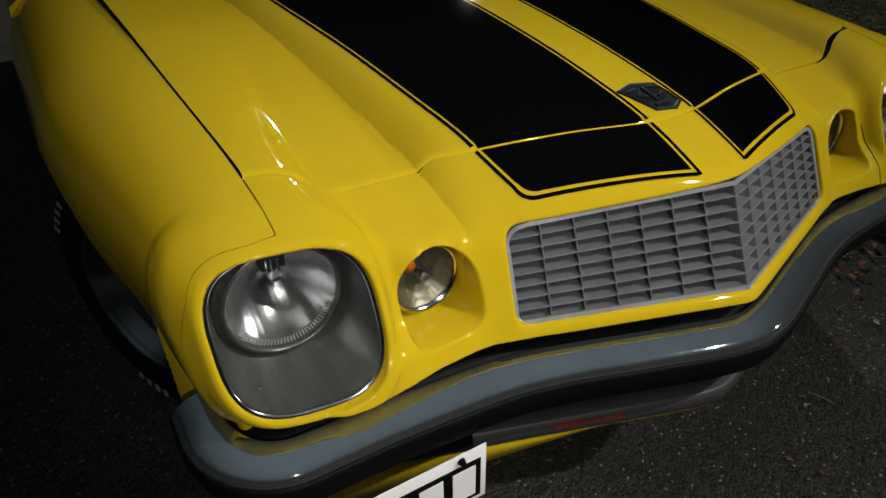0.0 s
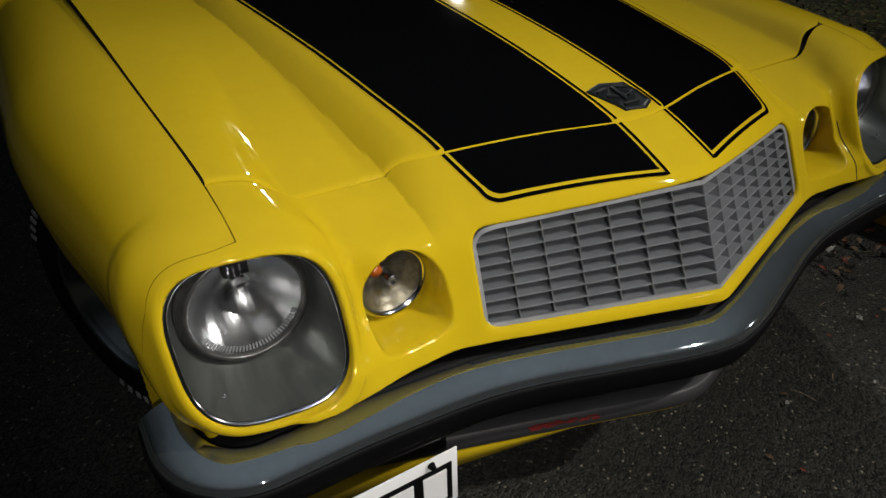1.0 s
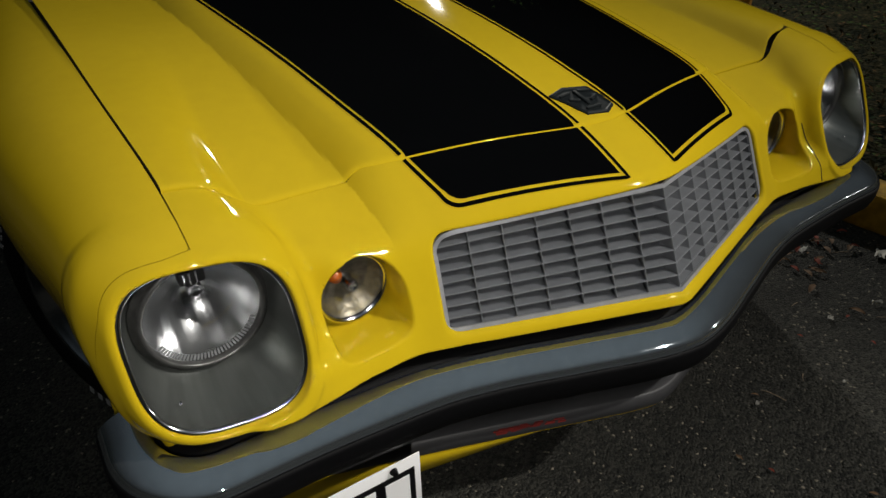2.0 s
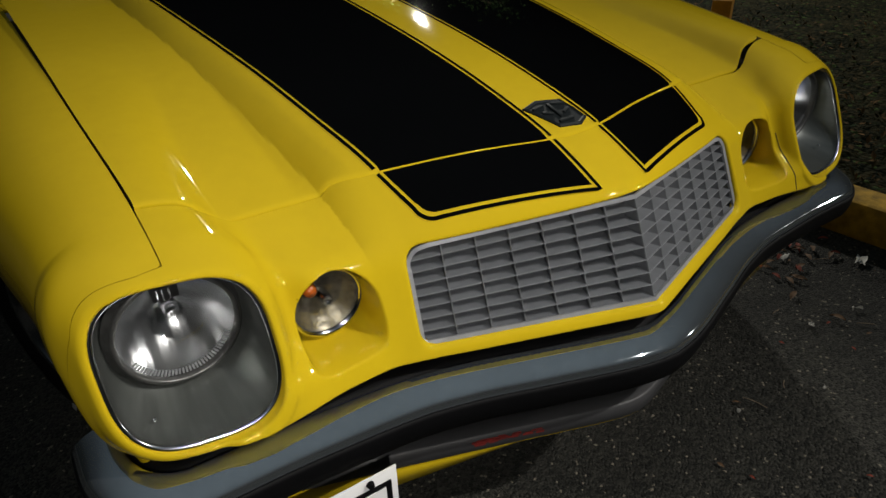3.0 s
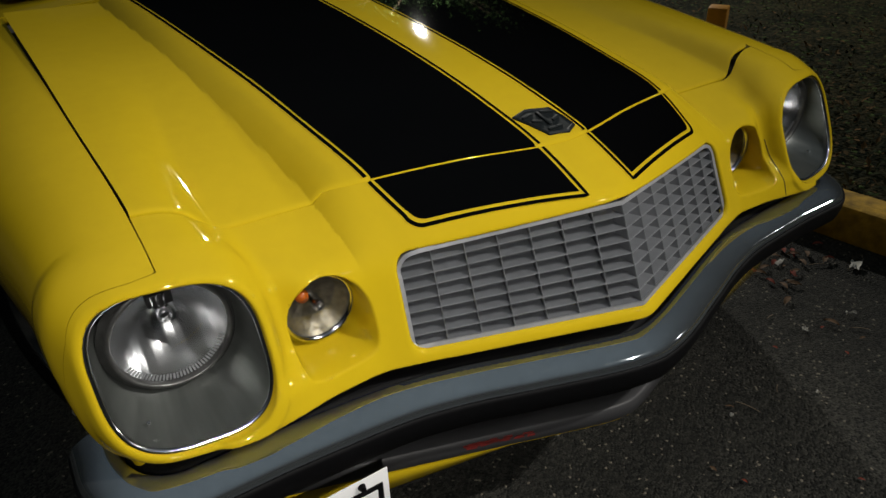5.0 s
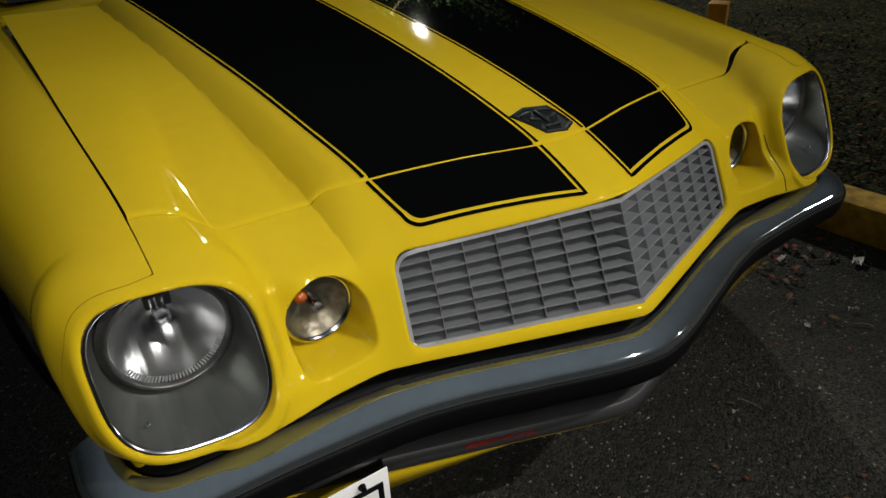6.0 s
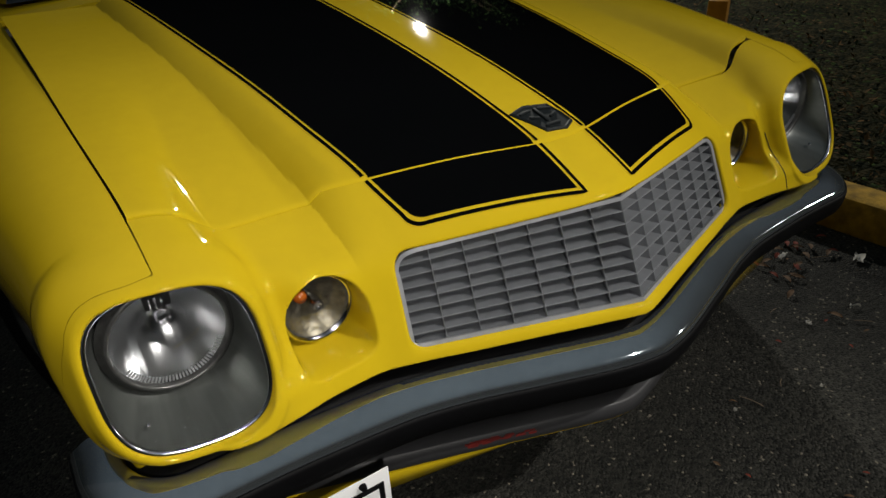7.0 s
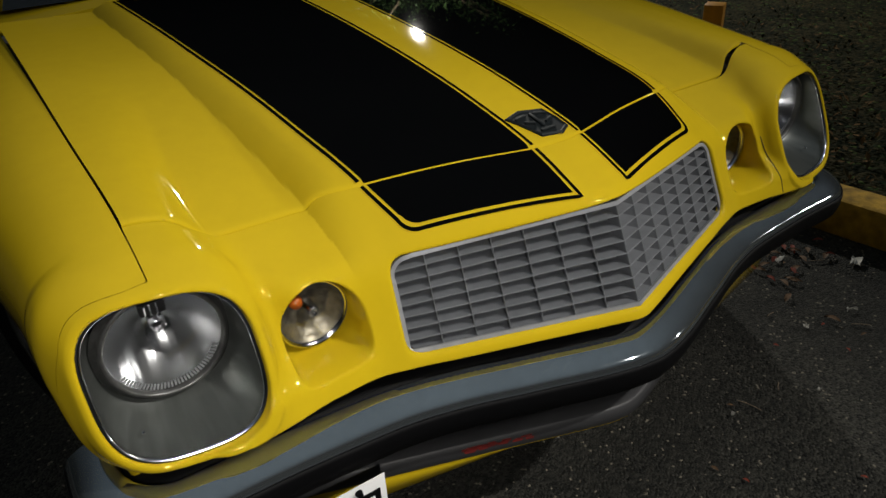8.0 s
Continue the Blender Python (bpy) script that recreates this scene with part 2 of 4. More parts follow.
# ---- the car's surface as functions of place ----
mid_height = curve_through([0.0, 0.06, 0.098, 0.225, 0.323, 0.516, 0.742, 1.03, 1.6], [0.702, 0.736, 0.756, 0.806, 0.830, 0.866, 0.896, 0.924, 0.962])
crest_height = curve_through([0.14, 0.22, 0.30, 0.37, 0.54, 0.73, 1.07, 1.65], [0.772, 0.789, 0.806, 0.8195, 0.840, 0.860, 0.885, 0.912])
seam_x = curve_through([0.2, 0.375, 0.725, 1.06, 1.65], [0.736, 0.737, 0.749, 0.758, 0.772])
gap_y = curve_through([0.0, 0.03, 0.056, 0.20, 0.366, 0.40, 0.448, 0.52, 0.617, 0.67, 0.75], [0.219, 0.221, 0.226, 0.268, 0.315, 0.325, 0.347, 0.342, 0.335, 0.355, 0.370])
drop_back = curve_through([0.1, 0.2, 0.33, 0.5, 0.72, 1.0, 1.6], [0.15, 0.145, 0.130, 0.160, 0.185, 0.207, 0.22])
TUBE_Z = 0.66


def tube(y):
    """Centre, inner and outer half width, half height and squareness of the fender's section."""
    f = step(0.16, 0.36, y)
    r = step(0.34, 1.1, y)
    xc = 0.745 - 0.022 * f
    return xc, 0.135 - 0.018 * f + 0.14 * r, 0.142 + 0.040 * f + 0.082 * step(0.3, 1.0, y), crest_height(y) - TUBE_Z, 3.0 - 0.4 * f


def tube_top(X, y):
    xc, wi, wo, hh, n = tube(y)
    u = np.abs(X - xc) / np.where(X < xc, wi, wo)
    return np.where(u < 0.995, TUBE_Z + hh * np.maximum(1 - np.minimum(u, 1) ** n, 1e-9) ** (1 / n), TUBE_Z - (u - 0.995) * 0.6)


def bulge_top(X, y):
    return mid_height(y - drop_back(y) * (np.abs(X) / 0.37) ** 1.6)


def valley_top(X, y):
    v = mid_height(y) - 0.073 + 0.027 * step(0.35, 1.1, y) - 0.012 * step(0.35, 0.2, y)
    return v + (0.024 - 0.014 * step(0.4, 1.0, y)) * np.clip((X - 0.45) / 0.3, 0, 1)


def inner_top(X, y):
    edge = 0.395 + 0.06 * (y - 0.315)
    s = np.clip((X - edge) / 0.060, 0, 1) ** 1.8
    return bulge_top(smin(X, edge + 0.01, 0.02), y) * (1 - s) + valley_top(X, y) * s


def top(X, y):
    return smax(inner_top(X, y), tube_top(X, y), 0.014)


def rim_y(X, z):
    return 0.126 + 0.45 * (z - 0.563) + 0.15 * (X - 0.66)


def lip_y(X, z):
    """The front of the painted ring round a headlamp."""
    inner = step(0.84, 0.72, X)
    return rim_y(X, z) - 0.004 - 0.004 * inner - 0.12 * np.maximum(z - 0.70, 0) * step(0.86, 0.78, X)


face_sweep = curve_through([0.0, 0.30, 0.40, 0.46, 0.54, 0.62, 0.70, 0.80], [0.0, 0.101, 0.133, 0.146, 0.141, 0.130, 0.138, 0.153])


def face_y(X, z):
    soft = np.sqrt(X * X + 0.012 ** 2) - 0.004
    return face_sweep(soft) + 0.427 * (z - 0.564) - 0.012


def loop(X, z, cx, cz, hw, hh, n):
    """Signed distance, nearly, from a rounded square that narrows a little downwards."""
    k = 1 + 0.18 * (z - cz)
    u, v = np.abs((X - cx) / (hw * k)), np.abs((z - cz) / hh)
    return ((u ** n + v ** n + 1e-12) ** (1 / n) - 1) * min(hw, hh)


EYE_X, EYE_Z, EYE_W, EYE_H = 0.743, 0.659, 0.116, 0.109


side_tuck = curve_through([0.0, 0.06, 0.12, 0.155, 0.175, 0.23, 0.30, 0.40], [0.0, 0.006, 0.022, 0.044, 0.048, 0.030, 0.010, 0.004])


def nacelle(X, y, z):
    d = y - lip_y(X, z)
    grow = 0.008 + 0.023 * (1 - np.exp(-np.maximum(d, 0) / 0.03))
    hull = loop(X, z, EYE_X, EYE_Z, EYE_W, EYE_H, 3.0) - grow
    hull = np.maximum(hull, y - 0.42) + 0.05 * step(0.33, 0.42, y)
    xc, wi, wo, hh, n = tube(y)
    u, v = np.abs(X - xc) / np.where(X < xc, wi, wo), np.maximum(z - TUBE_Z, 0) / hh
    tub = ((u ** n + v ** n + 1e-12) ** (1 / n) - 1) * 0.13
    drop = np.maximum(TUBE_Z - z, 0)
    tub = np.where(X > xc, np.maximum(tub, (X - xc - wo + side_tuck(drop)) * np.where(drop > 0, 1, 0) + tub * np.where(drop > 0, 0, 1)), tub)
    tub = smax(tub, 0.205 - y, 0.02)
    hull = smin(hull, smax(tub, 0.032 - d, 0.042), 0.02)
    return smax(hull, -d * 0.9, 0.005)


def turn_axis(X, z):
    """Distance from the turn lamp's axis, squarer in its lower half."""
    u, v = np.abs(X - 0.519), np.abs(z - 0.643)
    return np.where(z > 0.643, np.sqrt(u * u + v * v), (u ** 4.5 + v ** 4.5 + 1e-12) ** (1 / 4.5))


def nose(x, y, z):
    X = np.abs(x)
    body = smax((z - inner_top(X, y) + 0.005 * step(0.55, 0.60, X) * step(0.312, 0.26, y)) * 0.9, (face_y(X, z) + 0.034 * step(0.535, 0.60, X) * step(0.575, 0.635, z) - y) * 0.9, 0.022)
    body = smax(body, X - 0.612 - 0.10 * step(0.65, 0.57, z) - 0.07 * step(0.28, 0.325, y), 0.014)
    body = smin(body, nacelle(X, y, z), 0.018 + 0.014 * step(0.65, 0.57, z))
    body = smax(body, (0.540 + 0.004 * step(0.3, 0.6, X) - 0.004 * step(0.58, 0.70, X) - z), 0.006)
    # grille opening
    g = smax(z - (0.737 - 0.066 * X), 0.560 - z, 0.004)
    g = smax(g, X - (0.402 - 0.07 * (z - 0.564)), 0.03)
    body = smax(body, -np.maximum(g, y - face_y(X, z) - 0.10), 0.010)
    # tunnel of the turn lamp
    d = y - face_y(X, z)
    t = turn_axis(X, z) - 0.0635 - 0.006 * np.exp(-np.maximum(d, 0) / 0.02)
    body = smax(body, -np.maximum(t, y - 0.275), 0.0035)
    # headlamp opening
    e = loop(X, z, EYE_X, EYE_Z, EYE_W, EYE_H, 3.0) - 0.003 * step(0.008, 0.03, y - rim_y(X, z))
    return smax(body, -np.maximum(e, y - 0.35), 0.004)


def surface_net(field, lo, hi, h):
    """The surface where a field is nil, as quads, with its normals."""
    ax = [np.arange(a, b + h, h) for a, b in zip(lo, hi)]
    gx, gy, gz = np.meshgrid(*ax, indexing="ij")
    v = field(gx, gy, gz)
    s = v < 0
    nx, ny, nz = (k - 1 for k in v.shape)
    total, count = np.zeros((nx, ny, nz, 3)), np.zeros((nx, ny, nz))
    for axis in range(3):
        for p in (0, 1):
            for q in (0, 1):
                o = [p, q]
                o.insert(axis, 0)
                e = list(o)
                e[axis] = 1
                a = v[o[0]:o[0] + nx, o[1]:o[1] + ny, o[2]:o[2] + nz]
                b = v[e[0]:e[0] + nx, e[1]:e[1] + ny, e[2]:e[2] + nz]
                cross = (a < 0) != (b < 0)
                t = np.where(cross, a / np.where(cross, a - b, 1), 0)
                for k in range(3):
                    total[..., k] += np.where(cross, t if k == axis else o[k], 0)
                count += cross
    cells = np.argwhere(count > 0)
    index = -np.ones((nx, ny, nz), int)
    index[tuple(cells.T)] = np.arange(len(cells))
    rel = total[tuple(cells.T)] / count[tuple(cells.T)][:, None]
    pts = np.array(lo) + (cells + rel) * h

    def grad(p):
        d = 0.0004
        g = np.stack([field(*(p + np.eye(3)[k] * d).T) - field(*(p - np.eye(3)[k] * d).T) for k in range(3)], 1) / (2 * d)
        return g
    start = pts.copy()
    for _ in range(5):
        g = grad(pts)
        move = -(field(*pts.T) / np.maximum((g * g).sum(1), 1e-4))[:, None] * g
        long = np.linalg.norm(move, axis=1, keepdims=True)
        pts = pts + move * np.minimum(1, 0.4 * h / np.maximum(long, 1e-9))
        away = pts - start
        far = np.linalg.norm(away, axis=1, keepdims=True)
        pts = start + away * np.minimum(1, 0.9 * h / np.maximum(far, 1e-9))
    g = grad(pts)
    normals = g / np.maximum(np.linalg.norm(g, axis=1, keepdims=True), 1e-9)
    faces = []
    for axis in range(3):
        b, c = (axis + 1) % 3, (axis + 2) % 3
        a0 = [slice(None)] * 3
        a1 = [slice(None)] * 3
        a0[axis], a1[axis] = slice(0, -1), slice(1, None)
        s0, s1 = s[tuple(a0)], s[tuple(a1)]
        for at in np.argwhere(s0 != s1):
            if at[b] == 0 or at[c] == 0 or at[b] >= (nx, ny, nz)[b] or at[c] >= (nx, ny, nz)[c]:
                continue
            quad = []
            for db, dc in ((1, 1), (0, 1), (0, 0), (1, 0)):
                k = at.copy()
                k[b] -= db
                k[c] -= dc
                quad.append(index[tuple(k)])
            if min(quad) < 0:
                continue
            faces.append(tuple(quad) if s0[tuple(at)] else tuple(reversed(quad)))
    return pts, faces, normals


def clip_mesh(pts, faces, normals, g, flange=0.012, plain=None):
    """Keeps what lies where g < 0, with a clean edge that is turned inwards."""
    pts, normals = [np.array(p) for p in pts], [np.array(q) for q in normals]
    val = g(*np.array(pts).T)
    tris, cut, made = [], [], {}

    def between(i, j):
        key = (min(i, j), max(i, j))
        if key not in made:
            t = val[i] / (val[i] - val[j])
            made[key] = len(pts)
            pts.append(pts[i] + (pts[j] - pts[i]) * t)
            m = normals[i] + (normals[j] - normals[i]) * t
            normals.append(m / max(np.linalg.norm(m), 1e-9))
        return made[key]
    for f in faces:
        inside = [val[i] < 0 for i in f]
        if all(inside):
            tris.append(tuple(f))
        elif any(inside):
            for tri in [(f[0], f[k], f[k + 1]) for k in range(1, len(f) - 1)]:
                out, edge = [], []
                for a, b in zip(tri, tri[1:] + tri[:1]):
                    if val[a] < 0:
                        out.append(a)
                    if (val[a] < 0) != (val[b] < 0):
                        m = between(a, b)
                        out.append(m)
                        edge.append(m)
                if len(out) > 2:
                    tris.append(tuple(out))
                    if len(edge) == 2:
                        k = out.index(edge[0])
                        cut.append((edge[0], edge[1]) if out[(k + 1) % len(out)] == edge[1] else (edge[1], edge[0]))
    low, top_copy = {}, {}
    for a, b in cut if flange else ():
        if plain and plain(*pts[a]):
            continue
        for i in (a, b):
            if i not in low:
                n = normals[i]
                top_copy[i] = len(pts)
                pts.append(pts[i].copy())
                normals.append(n)
                low[i] = len(pts)
                pts.append(pts[i] - n * flange)
                normals.append(n)
        tris.append((b, a, low[a], low[b]))
    used = sorted({i for f in tris for i in f})
    remap = {i: k for k, i in enumerate(used)}
    return np.array([pts[i] for i in used]), [tuple(remap[i] for i in f) for f in tris], np.array([normals[i] for i in used])


def ring_seam(X, y, z, gap):
    """Below nil behind the seam round a headlamp's painted ring."""
    at = np.maximum(0.238 - 0.25 * np.maximum(0.66 - z, 0), lip_y(X, np.maximum(z, 0.5)) + 0.012)
    return np.where(z > 0.5, at + gap - y, -1.0)


def in_bowl(x, y, z):
    """Inside the shell round a headlamp, where an edge is not turned in."""
    return loop(abs(x), z, EYE_X, EYE_Z, EYE_W, EYE_H, 3.0) < 0.016 and y < 0.36


# ---- the ground ----
def ground_sheet():
    n = 120
    xs = np.concatenate([-np.geomspace(400, 3, 12), np.linspace(-2.6, 4.6, n), np.geomspace(5, 400, 12)])
    ys = np.concatenate([-np.geomspace(400, 3, 12), np.linspace(-2.4, 4.6, n), np.geomspace(5, 400, 12)])
    verts = [(x, y, 0.004 * noise.noise(Vector((x * 2.2, y * 2.2, 0.3))) - 0.004) for x in xs for y in ys]
    me = mesh_of("ground", verts, grid_faces(len(xs), len(ys)))
    ob = new("ground", me)
    me.materials.append(ASPHALT)
    return tagged(ob, "dark worn asphalt of a street at night", "ground", kind="structure")


ground_sheet()

# kerb along the street beside the car, and the soil behind it
KERB_X = 1.505
ALONG = Matrix.Translation((KERB_X, 0.34, 0)) @ Matrix.Rotation(radians(6.3), 4, "Z")
bm = bmesh.new()
box(bm, (0.075, 0.0, 0.055), (0.15, 9.0, 0.15))
bm.transform(ALONG)
kerb = part("kerb", bm, KERB, None, bevel=0.02)
tagged(kerb, "concrete kerb painted yellow, worn and dirty", "kerb", kind="structure")
bm = bmesh.new()
bmesh.ops.create_grid(bm, x_segments=90, y_segments=120, size=1, matrix=ALONG @ Matrix.Translation((0.15 + 3.0, 0.6, 0.1)) @ Matrix.Diagonal((3.0, 6.0, 1, 1)))
for v in bm.verts:
    v.co.z += 0.03 * noise.noise(v.co * 2.0) + 0.015 * noise.noise(v.co * 9.0)
verge = part("verge", bm, SOIL, None)
tagged(verge, "dark bare soil with fallen leaves behind the kerb", "verge", kind="structure")

# ---- the car ----
car = thing("car", "yellow classic coupe with black bonnet stripes, parked at the kerb", "car")

px, faces, nrm = surface_net(nose, (-0.006, -0.05, 0.51), (0.93, 0.42, 0.87), 0.004)


def trimmed(slit):
    """Half of the nose, cut along the bonnet gap, which may open wider on the valley's flank."""
    p, f, n = clip_mesh(px, faces, nrm, lambda x, y, z: np.maximum(y - gap_y(np.abs(x)) + 0.0040 + slit * (0.45 * step(0.44, 0.50, x) + 0.55 * step(0.555, 0.60, x)) * step(0.71, 0.66, x), np.minimum(x - 0.7365, -ring_seam(x, y, z, 0.0))), plain=in_bowl)
    return clip_mesh(p, f, n, lambda x, y, z: -x, flange=0)


near, far = trimmed(0.0), trimmed(0.003)
pts = np.concatenate([far[0], near[0] * (-1, 1, 1)])
nrm2 = np.concatenate([far[2], near[2] * (-1, 1, 1)])
k = len(far[0])
all_faces = far[1] + [tuple(i + k for i in reversed(f)) for f in near[1]]
used = np.array(sorted({i for f in all_faces for i in f}))
remap = -np.ones(len(pts), int)
remap[used] = np.arange(len(used))
header = part_mesh("header_panel", mesh_of("header_panel", pts[used], [tuple(remap[i] for i in f) for f in all_faces], nrm2[used]), PAINT, car, "yellow nose panel with two headlamp rims and sunken turn lamps")
# the inside of the grille's opening is black
header.data.materials.append(DARK)
for poly in header.data.polygons:
    c = poly.center
    if abs(c.x) < 0.42 and c.y > face_y(abs(c.x), c.z) + 0.02 and c.z < 0.690 - 0.066 * abs(c.x):
        poly.material_index = 1


def hood_mesh():
    us, vs = np.linspace(-1, 1, 301), np.linspace(0, 1, 161) ** 1.5
    U, V = np.meshgrid(us, vs, indexing="ij")
    Y = 0.33 + V * 1.27
    for _ in range(4):
        X = U * (seam_x(Y) - 0.002)
        y0 = gap_y(np.abs(X)) + 0.002 + 0.005 * step(0.60, 0.66, np.abs(X))
        Y = y0 + V * (1.6 - y0)
    Z = top(np.abs(X), Y)
    d = 0.0008
    gx = (top(np.abs(X) + d, Y) - top(np.abs(X) - d, Y)) / (2 * d) * np.sign(X)
    gy = (top(np.abs(X), Y + d) - top(np.abs(X), Y - d)) / (2 * d)
    N = np.stack([-gx, -gy, np.ones_like(gx)], -1)
    N /= np.linalg.norm(N, axis=-1, keepdims=True)
    P = np.stack([X, Y, Z], -1)
    # turned-down edge, front and sides
    P0, N0 = P.copy(), N.copy()
    away = Y - Y[:, :1]
    roll = np.exp(-away / 0.0035)
    P[..., 2] += 0.0012 - 0.0045 * roll + 0.0022 * step(0.41, 0.47, np.abs(X)) * np.exp(-away / 0.05)
    N[..., 1] -= 0.7 * roll
    N /= np.linalg.norm(N, axis=-1, keepdims=True)
    extra = [P[:, 0] + (0, 0.0006, -0.0034), P[:, 0] + (0, 0.006, -0.010)]
    nv = len(vs) + 2
    verts = np.concatenate([np.stack(extra[::-1], 1), P], 1)
    norms = np.concatenate([np.stack([np.tile((0, -1.0, 0.05), (len(us), 1))] * 2, 1), N], 1)
    return verts.reshape(-1, 3), grid_faces(len(us), nv), norms.reshape(-1, 3)


v, f, nn = hood_mesh()
hood = part_mesh("hood", mesh_of("hood", v, f, nn), PAINT, car, "long yellow bonnet with a raised centre")

ARCH_Y, ARCH_Z, ARCH_R = 0.96, 0.33, 0.36


def fender(x, y, z):
    X = np.abs(x)
    body = nacelle(X, y, z)
    body = np.maximum(body, 0.30 - z)
    e = loop(X, z, EYE_X, EYE_Z, EYE_W, EYE_H, 3.0) - 0.004
    body = np.maximum(body, -np.maximum(e, y - 0.36))
    arch = np.sqrt((y - ARCH_Y) ** 2 + (z - ARCH_Z) ** 2) - ARCH_R
    arch = np.minimum(arch, np.maximum(0.68 - 2.17 * (0.5 - z) - y, z - 0.5))
    body = smax(body, -arch, 0.006)
    return np.maximum(body, y - 1.64)


fp, ff, fn = surface_net(fender, (0.71, 0.08, 0.28), (1.02, 1.66, 0.95), 0.007)
fp, ff, fn = clip_mesh(fp, ff, fn, lambda x, y, z: np.maximum(seam_x(y) + 0.0022 - x, ring_seam(x, y, z, 0.0010)), plain=in_bowl)
part_mesh("front_fender", mesh_of("front_fender", fp, ff, fn), PAINT, car, "yellow front wing with a round wheel arch")
part_mesh("front_fender", mesh_of("front_fender", fp * (-1, 1, 1), [tuple(reversed(q)) for q in ff], fn * (-1, 1, 1)), PAINT, car, "yellow front wing with a round wheel arch")

# ---- stripes ----
stripe_x = curve_through([0.15, 0.197, 0.315, 0.50, 0.724, 1.01, 1.65], [0.331, 0.341, 0.366, 0.384, 0.402, 0.426, 0.475])


LIFT = 0.0019


def strip(name, a, b, side, ys, mat, label=""):
    """A thin painted band between two lines x = a(y) and x = b(y), lying on the panels."""
    n = 24
    verts = []
    for y in ys:
        xa, xb = a(y), b(y)
        for t in np.linspace(0, 1, n):
            X = xa + (xb - xa) * t
            verts.append((X * side, y, float(top(np.array(X), np.array(y))) + LIFT))
    return verts, grid_faces(len(ys), n, flip=side < 0)


def stripe_piece(side, y_of, inner, outer, n=24, rows=90):
    """Painted field between x = inner and x = outer, running back along y_of(x, w)."""
    verts = []
    for w in np.linspace(0, 1, rows):
        for t in 1 - (1 - np.linspace(0, 1, n)) ** 2:
            X = 0.2
            y = 0.3
            for _ in range(3):
                X = inner + (outer(y) - inner) * t
                y = y_of(X, w)
            y1 = float(gap_y(X)) + 0.002
            roll = 0.0012 - 0.0045 * math.exp(-(y - y1) / 0.0035) if y >= y1 else 0.0
            verts.append((X * side, y, float(top(np.array(X), np.array(y))) + 0.0007 + roll))
    return verts, grid_faces(rows, n, flip=side > 0)


def front_y(X, inset):
    """The stripes' front end, along the grille's top, with a rounded outer corner."""
    c = 0.022
    edge = 0.347 - inset
    y = 0.080 + 0.348 * X + inset * 1.15
    return y + (0 if X < edge - c else c - math.sqrt(max(0, c * c - (X - edge + c) ** 2)))


for side in (-1, 1):
    v, f = stripe_piece(side, lambda X, w: float(gap_y(X)) + 0.0022 + w ** 1.4 * (1.58 - float(gap_y(X))), 0.0635, lambda y: float(stripe_x(y)) - 0.0085)
    part_mesh("stripe", mesh_of("stripe", v, f), BLACK, hood, "broad black bonnet stripe")
    for a, b in ((lambda y: 0.052, lambda y: 0.058), (lambda y: float(stripe_x(y)) - 0.004, lambda y: float(stripe_x(y)) + 0.003)):
        ys = 0.0 + np.linspace(0, 1, 80) ** 1.3
        y0 = float(gap_y(a(0.32))) + 0.0045
        v, f = strip("pinstripe", a, b, side, y0 + ys * (1.58 - y0), BLACK)
        part_mesh("pinstripe", mesh_of("pinstripe", v, f), BLACK, hood)
    v, f = stripe_piece(side, lambda X, w: front_y(X, 0.0085) + w * (float(gap_y(X)) - 0.0055 - front_y(X, 0.0085)), 0.0635, lambda y: float(stripe_x(y)) - 0.0085, 40, 24)
    part_mesh("stripe", mesh_of("stripe", v, f), BLACK, header, "short front end of the black stripe")
    # the thin line round the front end
    line = [(0.055, y) for y in np.linspace(float(gap_y(0.055)) - 0.005, front_y(0.055, 0), 14)]
    line += [(X, front_y(X, 0)) for X in np.linspace(0.06, 0.315, 24)]
    for a in np.linspace(0, 1, 12):
        X = 0.317 + (0.3465 - 0.317) * math.sin(a * math.pi / 2)
        line.append((X, front_y(X, 0)))
    y_end = float(gap_y(0.36)) - 0.005
    line += [(float(stripe_x(y)), y) for y in np.linspace(line[-1][1] + 0.008, y_end, 14)]
    verts = []
    for i, (X, y) in enumerate(line):
        p, q = line[max(0, i - 1)], line[min(len(line) - 1, i + 1)]
        tx, ty = q[0] - p[0], q[1] - p[1]
        L = math.hypot(tx, ty) or 1
        for s in (-0.0033, 0.0033):
            xx, yy = X - ty / L * s, y + tx / L * s
            verts.append((xx * side, yy, float(top(np.array(xx), np.array(yy))) + 0.0008))
    part_mesh("pinstripe", mesh_of("pinstripe", verts, grid_faces(len(line), 2, flip=side < 0)), BLACK, header)

# ---- bumper ----
bumper_y = curve_through([0.0, 0.03, 0.20, 0.34, 0.44, 0.54, 0.68, 0.80], [0.002, 0.006, 0.060, 0.108, 0.131, 0.141, 0.149, 0.150])


def bumper_path(z, out=0.0):
    half = [(x, float(bumper_y(x)), z) for x in np.linspace(0, 0.78, 60)]
    half += [(0.78 + 0.078 * math.sin(a), 0.150 + 0.10 * (1 - math.cos(a)), z) for a in np.linspace(0.08, math.pi / 2, 14)]
    half += [(0.858, y, z) for y in np.linspace(0.26, 0.31, 5)]
    return [(-x, y, z) for x, y, z in reversed(half[1:])] + half


